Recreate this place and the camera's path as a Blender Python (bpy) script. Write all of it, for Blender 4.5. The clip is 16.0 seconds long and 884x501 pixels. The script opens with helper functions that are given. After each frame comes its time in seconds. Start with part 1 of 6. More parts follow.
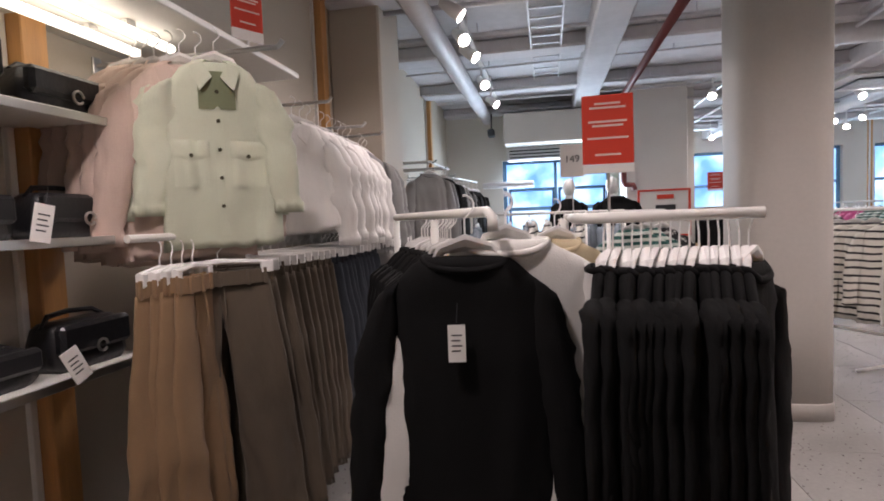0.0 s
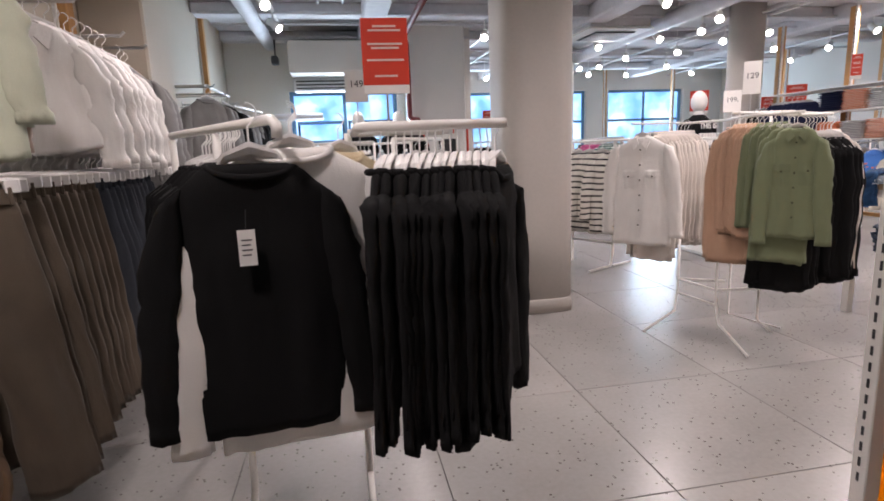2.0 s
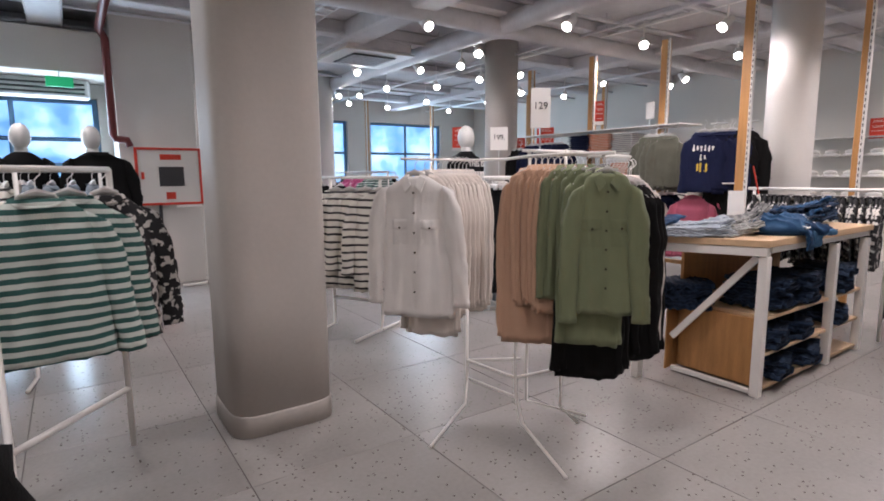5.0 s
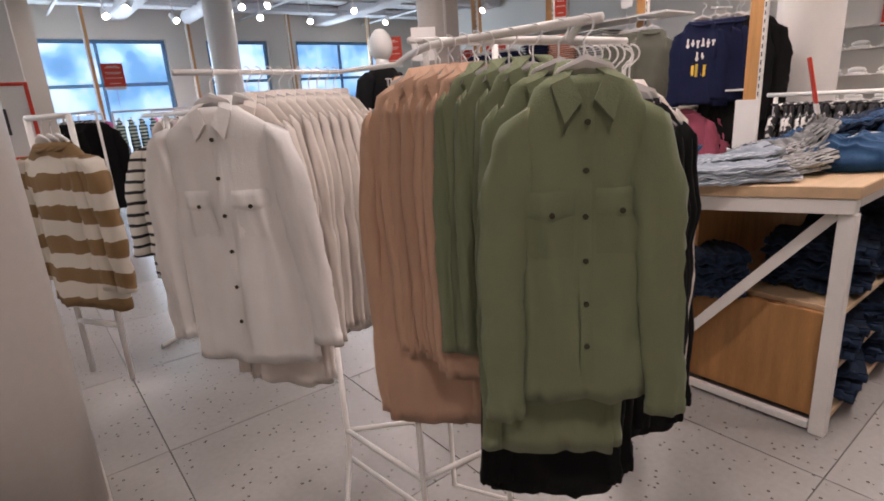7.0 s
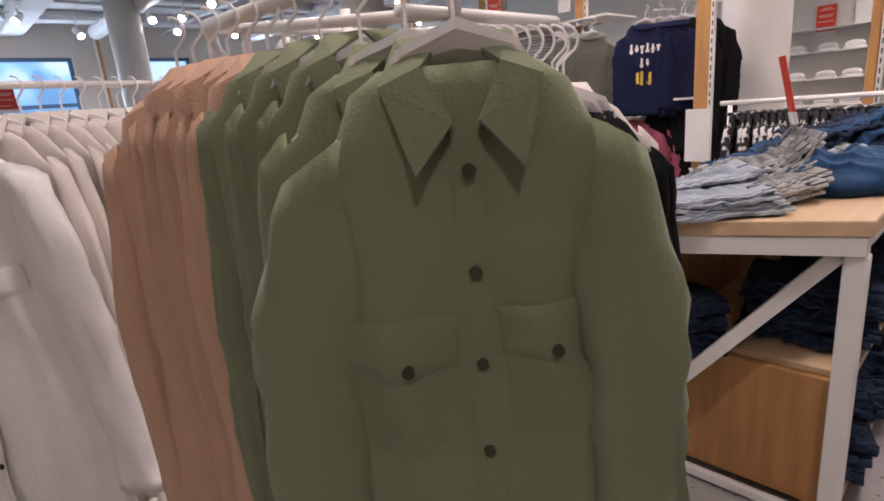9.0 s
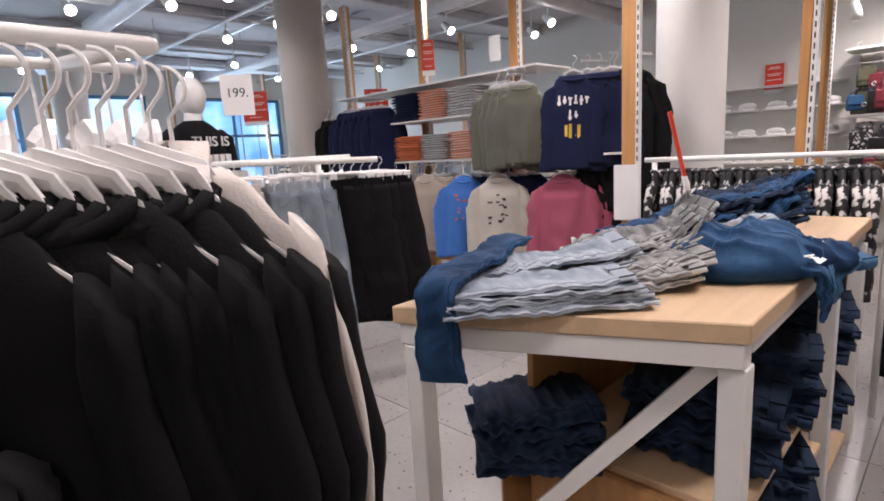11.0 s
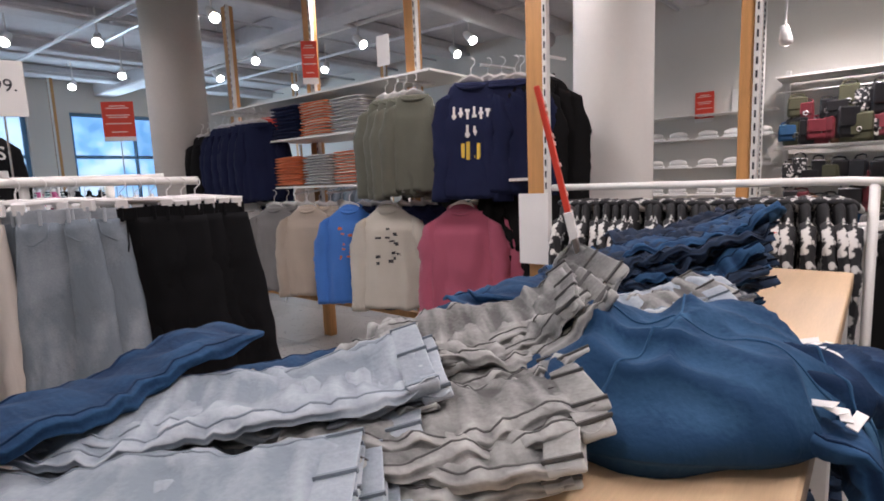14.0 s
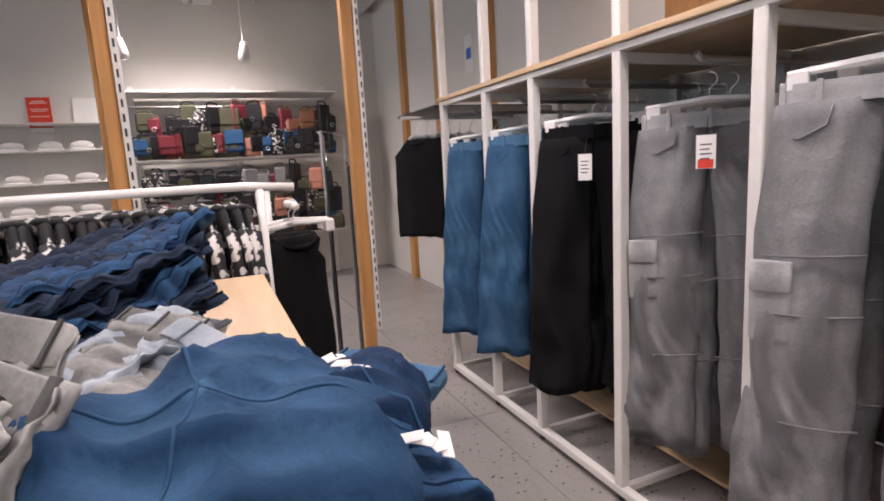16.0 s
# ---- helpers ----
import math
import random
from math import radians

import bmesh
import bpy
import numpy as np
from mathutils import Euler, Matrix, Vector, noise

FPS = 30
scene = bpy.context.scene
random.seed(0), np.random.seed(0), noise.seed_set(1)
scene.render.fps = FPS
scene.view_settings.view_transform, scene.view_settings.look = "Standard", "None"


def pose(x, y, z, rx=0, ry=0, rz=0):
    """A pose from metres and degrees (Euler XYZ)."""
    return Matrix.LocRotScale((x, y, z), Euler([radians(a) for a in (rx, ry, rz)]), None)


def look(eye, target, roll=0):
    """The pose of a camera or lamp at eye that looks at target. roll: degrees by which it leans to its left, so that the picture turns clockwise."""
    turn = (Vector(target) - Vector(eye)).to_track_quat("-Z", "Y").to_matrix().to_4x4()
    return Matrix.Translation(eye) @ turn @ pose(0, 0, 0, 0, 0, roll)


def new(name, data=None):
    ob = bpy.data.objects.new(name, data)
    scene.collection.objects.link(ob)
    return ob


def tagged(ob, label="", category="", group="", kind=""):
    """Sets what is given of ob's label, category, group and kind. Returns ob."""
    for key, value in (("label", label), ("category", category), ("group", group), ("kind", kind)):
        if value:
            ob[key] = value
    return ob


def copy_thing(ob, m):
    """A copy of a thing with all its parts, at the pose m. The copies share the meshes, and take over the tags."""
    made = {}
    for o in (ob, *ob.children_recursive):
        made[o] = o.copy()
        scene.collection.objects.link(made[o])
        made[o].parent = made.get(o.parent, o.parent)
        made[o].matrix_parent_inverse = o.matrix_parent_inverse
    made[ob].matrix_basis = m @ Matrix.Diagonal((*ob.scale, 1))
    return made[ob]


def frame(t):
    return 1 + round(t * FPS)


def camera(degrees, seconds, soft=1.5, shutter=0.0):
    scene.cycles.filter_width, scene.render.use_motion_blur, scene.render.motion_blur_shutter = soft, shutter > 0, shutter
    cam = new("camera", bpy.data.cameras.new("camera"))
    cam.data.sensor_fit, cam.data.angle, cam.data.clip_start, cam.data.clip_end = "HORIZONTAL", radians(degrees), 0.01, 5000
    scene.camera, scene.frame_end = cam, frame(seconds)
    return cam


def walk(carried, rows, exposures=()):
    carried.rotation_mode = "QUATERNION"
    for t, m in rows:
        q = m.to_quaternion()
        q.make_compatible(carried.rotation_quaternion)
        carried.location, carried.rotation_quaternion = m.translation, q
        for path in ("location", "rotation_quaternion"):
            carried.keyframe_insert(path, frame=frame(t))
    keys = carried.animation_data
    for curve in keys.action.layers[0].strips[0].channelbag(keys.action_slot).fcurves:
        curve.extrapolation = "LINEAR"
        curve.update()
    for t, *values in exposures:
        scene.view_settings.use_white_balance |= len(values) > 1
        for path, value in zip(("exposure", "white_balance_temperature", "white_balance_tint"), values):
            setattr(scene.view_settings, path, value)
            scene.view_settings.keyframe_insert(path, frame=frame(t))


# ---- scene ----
cam = camera(78.8, 16.0, soft=1.8)
ROWS = [
    (0, 0.000, -0.000, 1.302, 11.09, -3.35, 2.23),
    (0.5, -0.003, -0.020, 1.287, 5.89, -4.96, 2.01),
    (1, -0.001, -0.073, 1.271, 0.23, -7.26, 2.07),
    (1.5, 0.008, -0.108, 1.245, -5.43, -9.30, 2.24),
    (2, 0.023, -0.132, 1.226, -10.52, -10.62, 2.16),
    (2.5, 0.089, -0.079, 1.219, -16.24, -10.76, 1.72),
    (3, 0.150, 0.052, 1.222, -19.90, -10.09, 0.99),
    (3.5, 0.240, 0.231, 1.226, -22.45, -9.21, 1.24),
    (4, 0.296, 0.482, 1.273, -28.03, -8.25, 1.32),
    (4.5, 0.426, 0.732, 1.274, -32.13, -7.71, 0.93),
    (5, 0.599, 0.964, 1.268, -34.63, -8.04, 0.45),
    (7.5, 1.854, 1.980, 1.245, -39.84, -16.93, 4.50),
    (8, 1.956, 2.068, 1.256, -42.24, -15.43, 4.72),
    (8.5, 2.050, 2.125, 1.248, -43.93, -14.96, 4.37),
    (9, 2.133, 2.129, 1.237, -43.88, -14.83, 4.82),
    (9.5, 2.261, 2.103, 1.243, -44.47, -15.03, 4.39),
    (10, 2.440, 2.068, 1.222, -46.67, -13.44, 3.52),
    (10.2, 2.481, 2.067, 1.235, -47.36, -12.54, 3.16),
    (12.5, 3.068, 2.110, 1.209, -41.28, -7.59, 2.42),
    (13, 3.193, 2.159, 1.196, -43.44, -8.90, 2.10),
    (13.5, 3.330, 2.249, 1.203, -47.09, -8.15, 2.43),
    (14, 3.470, 2.291, 1.184, -51.13, -7.63, 2.29),
    (14.5, 3.560, 2.318, 1.174, -59.40, -7.79, 2.11),
    (15, 3.592, 2.362, 1.188, -75.95, -8.85, 2.24),
    (15.5, 3.669, 2.370, 1.171, -94.83, -8.61, 2.93),
    (16, 3.709, 2.438, 1.159, -113.35, -8.99, 3.23),
]
walk(cam, [(t, pose(x, y, z, 90 + pitch, roll, yaw)) for t, x, y, z, yaw, pitch, roll in ROWS],
     exposures=[(0.0, -0.1, 6700, 13), (2.0, 0.0, 6600, 12), (3.5, -0.1, 6700, 13), (5.0, -0.35, 6400, 11), (7.3, -0.52, 6950, 15), (9.0, -0.6, 6750, 16), (10.2, -0.35, 6400, 12), (12.5, -0.38, 6350, 11), (13.5, -0.6, 6350, 11), (14.5, -0.65, 6400, 10), (16.0, -0.4, 6600, 13)])

# ---- world and light ----
CEIL = 3.05
world = bpy.data.worlds.new("World")
scene.world = world
world.use_nodes = True
sky = world.node_tree.nodes.new("ShaderNodeTexSky")
sky.sky_type, sky.sun_disc = "NISHITA", False
sky.sun_elevation, sky.sun_rotation = radians(40), radians(200)
world.node_tree.links.new(sky.outputs[0], world.node_tree.nodes["Background"].inputs[0])
world.node_tree.nodes["Background"].inputs[1].default_value = 0.12


def lamp(kind, at, target, power, colour, size=0.1, cone=100):
    d = bpy.data.lights.new("lamp", kind)
    d.energy, d.color = power, colour
    if kind == "SPOT":
        d.spot_size, d.spot_blend, d.shadow_soft_size = radians(cone), 0.9, size
    if kind == "AREA":
        d.shape, d.size, d.size_y = "RECTANGLE", size[0], size[1]
    ob = new("lamp", d)
    ob.matrix_world = look(at, target)
    return ob


# ---- materials ----
def nodes(name):
    m = bpy.data.materials.new(name)
    m.use_nodes = True
    return m, m.node_tree.nodes, m.node_tree.links, m.node_tree.nodes["Principled BSDF"]


def surface(name, colour, rough=0.6, scale=8.0, vary=0.15, bump=0.15, fine=120.0, metal=0.0, sheen=0.0, each=0.0, stretch=(1, 1, 1), dark=0.0):
    """Two scales of noise in the colour, fine relief, and a shift of tone from thing to thing."""
    m, n, l, p = nodes(name)
    co = n.new("ShaderNodeTexCoord")
    mp = n.new("ShaderNodeMapping")
    mp.inputs["Scale"].default_value = stretch
    l.new(co.outputs["Object"], mp.inputs[0])
    a, b = n.new("ShaderNodeTexNoise"), n.new("ShaderNodeTexNoise")
    a.inputs["Scale"].default_value, b.inputs["Scale"].default_value = scale, fine
    a.inputs["Detail"].default_value, b.inputs["Detail"].default_value = 5, 3
    l.new(mp.outputs[0], a.inputs[0]), l.new(mp.outputs[0], b.inputs[0])
    add = n.new("ShaderNodeMath")
    add.operation = "MULTIPLY_ADD"
    l.new(b.outputs[0], add.inputs[0])
    add.inputs[1].default_value = 0.4
    l.new(a.outputs[0], add.inputs[2])
    rg = n.new("ShaderNodeMapRange")
    rg.inputs[1].default_value, rg.inputs[2].default_value = 0.4, 1.0
    rg.inputs[3].default_value, rg.inputs[4].default_value = 1 - vary - dark, 1 + vary
    l.new(add.outputs[0], rg.inputs[0])
    val = rg.outputs[0]
    if each:
        info = n.new("ShaderNodeObjectInfo")
        r2 = n.new("ShaderNodeMapRange")
        r2.inputs[3].default_value, r2.inputs[4].default_value = 1 - each, 1 + each
        l.new(info.outputs["Random"], r2.inputs[0])
        mu = n.new("ShaderNodeMath")
        mu.operation = "MULTIPLY"
        l.new(val, mu.inputs[0]), l.new(r2.outputs[0], mu.inputs[1])
        val = mu.outputs[0]
    mix = n.new("ShaderNodeVectorMath")
    mix.operation = "SCALE"
    mix.inputs[0].default_value = colour
    l.new(val, mix.inputs["Scale"])
    l.new(mix.outputs[0], p.inputs["Base Color"])
    p.inputs["Roughness"].default_value, p.inputs["Metallic"].default_value = rough, metal
    if sheen:
        p.inputs["Sheen Weight"].default_value = sheen
    if bump:
        bm_ = n.new("ShaderNodeBump")
        bm_.inputs["Strength"].default_value, bm_.inputs["Distance"].default_value = bump, 0.01
        l.new(add.outputs[0], bm_.inputs["Height"])
        l.new(bm_.outputs[0], p.inputs["Normal"])
    return m


def rumple(m, stretch, strength, distance):
    """Soft creases of worn cloth, laid under the weave."""
    n, l = m.node_tree.nodes, m.node_tree.links
    co, mp, ns, bp = n.new("ShaderNodeTexCoord"), n.new("ShaderNodeMapping"), n.new("ShaderNodeTexNoise"), n.new("ShaderNodeBump")
    mp.inputs["Scale"].default_value = stretch
    ns.inputs["Scale"].default_value, ns.inputs["Detail"].default_value, ns.inputs["Distortion"].default_value = 1.0, 3, 0.4
    l.new(co.outputs["Object"], mp.inputs[0]), l.new(mp.outputs[0], ns.inputs[0])
    bp.inputs["Strength"].default_value, bp.inputs["Distance"].default_value = strength, distance
    l.new(ns.outputs[0], bp.inputs["Height"])
    weave = m.node_tree.nodes["Principled BSDF"].inputs["Normal"].links[0].from_node
    l.new(bp.outputs[0], weave.inputs["Normal"])


def cloth(name, colour, vary=0.12, each=0.06, fine=260.0, bump=0.25):
    pale = sum(colour) / 3 > 0.06
    m = surface(name, colour, 0.92, 6.0, vary, bump, fine, sheen=0.12 if pale else 0.0, each=each)
    if not pale:
        m.node_tree.nodes["Principled BSDF"].inputs["Specular IOR Level"].default_value = 0.15
    rumple(m, (11, 11, 3.5), 0.3, 0.02)
    return m


def banded(name, base, stripe, count, width=0.45, axis=2, warp=0.6):
    """Knit stripes along one axis."""
    m, n, l, p = nodes(name)
    co = n.new("ShaderNodeTexCoord")
    sep = n.new("ShaderNodeSeparateXYZ")
    l.new(co.outputs["Object"], sep.inputs[0])
    ns = n.new("ShaderNodeTexNoise")
    ns.inputs["Scale"].default_value = 5
    l.new(co.outputs["Object"], ns.inputs[0])
    k = n.new("ShaderNodeMath")
    k.operation = "MULTIPLY_ADD"
    l.new(sep.outputs[axis], k.inputs[0])
    k.inputs[1].default_value = count
    k2 = n.new("ShaderNodeMath")
    k2.operation = "MULTIPLY"
    l.new(ns.outputs[0], k2.inputs[0])
    k2.inputs[1].default_value = warp
    l.new(k2.outputs[0], k.inputs[2])
    fr = n.new("ShaderNodeMath")
    fr.operation = "FRACT"
    l.new(k.outputs[0], fr.inputs[0])
    gt = n.new("ShaderNodeMath")
    gt.operation = "LESS_THAN"
    l.new(fr.outputs[0], gt.inputs[0])
    gt.inputs[1].default_value = width
    mx = n.new("ShaderNodeMix")
    mx.data_type = "RGBA"
    l.new(gt.outputs[0], mx.inputs[0])
    mx.inputs[6].default_value, mx.inputs[7].default_value = (*base, 1), (*stripe, 1)
    l.new(mx.outputs[2], p.inputs["Base Color"])
    p.inputs["Roughness"].default_value = 0.92
    nb = n.new("ShaderNodeTexNoise")
    nb.inputs["Scale"].default_value = 220
    l.new(co.outputs["Object"], nb.inputs[0])
    bp = n.new("ShaderNodeBump")
    bp.inputs["Strength"].default_value = 0.3
    bp.inputs["Distance"].default_value = 0.01
    l.new(nb.outputs[0], bp.inputs["Height"])
    l.new(bp.outputs[0], p.inputs["Normal"])
    rumple(m, (11, 11, 4), 0.3, 0.02)
    return m


def blotched(name, base, spot, scale, cut=0.5):
    m, n, l, p = nodes(name)
    co = n.new("ShaderNodeTexCoord")
    ns = n.new("ShaderNodeTexNoise")
    ns.inputs["Scale"].default_value, ns.inputs["Detail"].default_value = scale, 2
    l.new(co.outputs["Object"], ns.inputs[0])
    r = n.new("ShaderNodeMapRange")
    r.inputs[1].default_value, r.inputs[2].default_value = cut - 0.02, cut + 0.02
    l.new(ns.outputs[0], r.inputs[0])
    mx = n.new("ShaderNodeMix")
    mx.data_type = "RGBA"
    l.new(r.outputs[0], mx.inputs[0])
    mx.inputs[6].default_value, mx.inputs[7].default_value = (*base, 1), (*spot, 1)
    l.new(mx.outputs[2], p.inputs["Base Color"])
    p.inputs["Roughness"].default_value = 0.9
    return m


def denim(name, colour, fade):
    """Twill with pale wear along the ridges of its folds."""
    m, n, l, p = nodes(name)
    co = n.new("ShaderNodeTexCoord")
    a, b = n.new("ShaderNodeTexNoise"), n.new("ShaderNodeTexNoise")
    a.inputs["Scale"].default_value, b.inputs["Scale"].default_value = 5, 180
    a.inputs["Detail"].default_value = 6
    l.new(co.outputs["Object"], a.inputs[0]), l.new(co.outputs["Object"], b.inputs[0])
    geo = n.new("ShaderNodeNewGeometry")
    s = n.new("ShaderNodeMath")
    s.operation = "MULTIPLY_ADD"
    l.new(geo.outputs["Pointiness"], s.inputs[0])
    s.inputs[1].default_value = 5.0
    s.inputs[2].default_value = -2.5
    t = n.new("ShaderNodeMath")
    t.operation = "MULTIPLY_ADD"
    l.new(b.outputs[0], t.inputs[0])
    t.inputs[1].default_value = 0.22
    l.new(a.outputs[0], t.inputs[2])
    u = n.new("ShaderNodeMath")
    l.new(s.outputs[0], u.inputs[0]), l.new(t.outputs[0], u.inputs[1])
    r = n.new("ShaderNodeMapRange")
    r.inputs[1].default_value, r.inputs[2].default_value = 0.48, 1.05
    l.new(u.outputs[0], r.inputs[0])
    mx = n.new("ShaderNodeMix")
    mx.data_type = "RGBA"
    l.new(r.outputs[0], mx.inputs[0])
    mx.inputs[6].default_value, mx.inputs[7].default_value = (*colour, 1), (*fade, 1)
    l.new(mx.outputs[2], p.inputs["Base Color"])
    p.inputs["Roughness"].default_value = 0.85
    p.inputs["Specular IOR Level"].default_value = 0.25
    bp = n.new("ShaderNodeBump")
    bp.inputs["Strength"].default_value, bp.inputs["Distance"].default_value = 0.3, 0.01
    l.new(t.outputs[0], bp.inputs["Height"])
    l.new(bp.outputs[0], p.inputs["Normal"])
    rumple(m, (17, 17, 13), 0.4, 0.016)
    return m


def glow(name, colour, strength):
    m, n, l, p = nodes(name)
    p.inputs["Base Color"].default_value = (*colour, 1)
    p.inputs["Emission Color"].default_value = (*colour, 1)
    p.inputs["Emission Strength"].default_value = strength
    return m


def clear(name, colour, rough=0.02):
    m, n, l, p = nodes(name)
    p.inputs["Base Color"].default_value = (*colour, 1)
    p.inputs["Roughness"].default_value, p.inputs["Transmission Weight"].default_value, p.inputs["IOR"].default_value = rough, 1.0, 1.2
    return m


WALL = surface("wall_paint", (0.66, 0.63, 0.58), 0.75, 1.2, 0.05, 0.06, 60)
WARM = surface("warm_wall", (0.5, 0.44, 0.36), 0.75, 1.2, 0.06, 0.06, 60)
COLW = surface("column_paint", (0.72, 0.7, 0.66), 0.55, 2.0, 0.04, 0.05, 50)
COLG = surface("column_plaster", (0.44, 0.41, 0.375), 0.6, 1.5, 0.07, 0.08, 40)
CEILM = surface("ceiling_concrete", (0.6, 0.585, 0.6), 0.85, 1.5, 0.16, 0.4, 14)
PIPE = surface("painted_duct", (0.6, 0.585, 0.6), 0.5, 4, 0.12, 0.1, 30)
REDP = surface("red_pipe", (0.16, 0.03, 0.03), 0.45, 6, 0.1, 0.05)
TILE = surface("terrazzo", (0.31, 0.293, 0.28), 0.27, 1.3, 0.16, 0.03, 46, each=0.06)
_n, _l = TILE.node_tree.nodes, TILE.node_tree.links
_v = _n.new("ShaderNodeTexVoronoi")
_v.inputs["Scale"].default_value = 38
_c = _n.new("ShaderNodeNewGeometry")
_l.new(_c.outputs["Position"], _v.inputs["Vector"])
_s = _n.new("ShaderNodeSeparateColor")
_l.new(_v.outputs["Color"], _s.inputs[0])
_g = _n.new("ShaderNodeMath")
_g.operation = "MULTIPLY"
_k = _n.new("ShaderNodeMath")
_k.operation = "LESS_THAN"
_l.new(_v.outputs["Distance"], _k.inputs[0])
_k.inputs[1].default_value = 0.2
_h = _n.new("ShaderNodeMath")
_h.operation = "GREATER_THAN"
_l.new(_s.outputs[0], _h.inputs[0])
_h.inputs[1].default_value = 0.62
_l.new(_k.outputs[0], _g.inputs[0]), _l.new(_h.outputs[0], _g.inputs[1])
_m = _n.new("ShaderNodeMix")
_m.data_type = "RGBA"
_p = _n["Principled BSDF"]
_l.new(_g.outputs[0], _m.inputs[0])
_l.new(_p.inputs["Base Color"].links[0].from_socket, _m.inputs[6])
_m.inputs[7].default_value = (0.1, 0.085, 0.075, 1)
_l.new(_m.outputs[2], _p.inputs["Base Color"])
GROUT = surface("grout", (0.12, 0.11, 0.1), 0.9)
WOOD = surface("oak_post", (0.5, 0.25, 0.085), 0.5, 3.0, 0.25, 0.1, 40, stretch=(9, 9, 0.6))
WOODT = surface("oak_board", (0.58, 0.41, 0.25), 0.42, 3.0, 0.16, 0.06, 40, stretch=(0.7, 8, 8))
WOODB = surface("oak_panel", (0.4, 0.2, 0.07), 0.5, 4.0, 0.28, 0.08, 50, stretch=(6, 6, 0.7))
WHITE = surface("white_powder_coat", (0.74, 0.72, 0.68), 0.4, 5, 0.05, 0.03)
PLAST = surface("white_plastic", (0.8, 0.78, 0.76), 0.35, 9, 0.04, 0.0)
CHROME = surface("brushed_steel", (0.62, 0.61, 0.6), 0.28, 9, 0.05, 0.02, metal=1.0)
DARKM = surface("dark_metal", (0.03, 0.03, 0.033), 0.45, 9, 0.1, 0.05)
CARD = surface("card", (0.78, 0.76, 0.73), 0.7, 9, 0.03, 0.0)
INK = surface("ink", (0.04, 0.04, 0.045), 0.7)
REDC = surface("red_card", (0.62, 0.045, 0.02), 0.5, 9, 0.05, 0.0)
PALE = surface("pale_print", (0.78, 0.6, 0.55), 0.6)
LEATH = surface("black_leather", (0.012, 0.012, 0.014), 0.35, 14, 0.3, 0.3, 90)
TANL = surface("tan_leather", (0.16, 0.07, 0.03), 0.45, 14, 0.3, 0.3, 90)
MANN = surface("mannequin_shell", (0.7, 0.69, 0.66), 0.35, 5, 0.03, 0.0)
ORANGE = clear("orange_acrylic", (0.95, 0.3, 0.005))
GLASS = clear("window_glass", (0.9, 0.95, 1.0))
SPOTW = glow("spot_lens", (1.0, 0.97, 0.93), 55)
TUBEL = glow("light_strip", (1.0, 0.93, 0.82), 3.0)
DAY = glow("daylight_backdrop", (0.38, 0.66, 1.0), 1.7)
_n, _l = DAY.node_tree.nodes, DAY.node_tree.links
_c, _v, _m = _n.new("ShaderNodeNewGeometry"), _n.new("ShaderNodeTexNoise"), _n.new("ShaderNodeValToRGB")
_v.inputs["Scale"].default_value, _v.inputs["Detail"].default_value = 1.3, 3
_l.new(_c.outputs["Position"], _v.inputs[0])
_l.new(_v.outputs[0], _m.inputs[0])
_m.color_ramp.elements[0].position, _m.color_ramp.elements[0].color = 0.36, (0.1, 0.26, 0.5, 1)
_m.color_ramp.elements[1].position, _m.color_ramp.elements[1].color = 0.62, (0.75, 0.9, 1.0, 1)
_m.color_ramp.elements.new(0.48).color = (0.3, 0.58, 0.95, 1)
_l.new(_m.outputs[0], _n["Principled BSDF"].inputs["Emission Color"])
BLACKC = cloth("black_knit", (0.008, 0.0078, 0.008))
CHAR = cloth("charcoal_cotton", (0.008, 0.008, 0.009))
NAVY = cloth("navy_fleece", (0.012, 0.016, 0.045))
OLIVE = cloth("olive_viscose", (0.165, 0.19, 0.105), 0.08)
OLIVEB = cloth("olive_button", (0.06, 0.055, 0.035))
SAND = cloth("sand_viscose", (0.48, 0.3, 0.2), 0.08)
ECRU = cloth("ecru_viscose", (0.68, 0.62, 0.56), 0.06)
OFFW = cloth("off_white_cotton", (0.72, 0.7, 0.67), 0.06)
MINT = cloth("pale_sage_canvas", (0.5, 0.52, 0.4), 0.08)
MINTD = cloth("sage_lining", (0.17, 0.19, 0.11), 0.08)
PINKB = cloth("blush_canvas", (0.5, 0.38, 0.32), 0.08)
TAUPE = cloth("taupe_twill", (0.1, 0.075, 0.052), 0.12)
CAMEL = cloth("camel_twill", (0.24, 0.145, 0.075), 0.12)
SLATE = cloth("slate_twill", (0.045, 0.05, 0.06), 0.12)
GREYM = cloth("grey_marl", (0.2, 0.195, 0.19), 0.12)
MOSS = cloth("moss_fleece", (0.1, 0.1, 0.075), 0.1)
BLUEF = cloth("blue_fleece", (0.05, 0.17, 0.5), 0.08)
ROSE = cloth("rose_fleece", (0.36, 0.08, 0.13), 0.08)
CREAMF = cloth("cream_fleece", (0.5, 0.47, 0.4), 0.08)
BEIGEF = cloth("beige_fleece", (0.42, 0.35, 0.28), 0.08)
ORNG = cloth("orange_jersey", (0.62, 0.16, 0.06), 0.1)
YELLOW = cloth("yellow_print", (0.6, 0.42, 0.06))
PURPLE = cloth("purple_jersey", (0.12, 0.03, 0.3))
PINKH = cloth("pink_jersey", (0.6, 0.12, 0.28))
STRIPE = banded("black_stripe_knit", (0.66, 0.63, 0.57), (0.02, 0.02, 0.022), 17, 0.3)
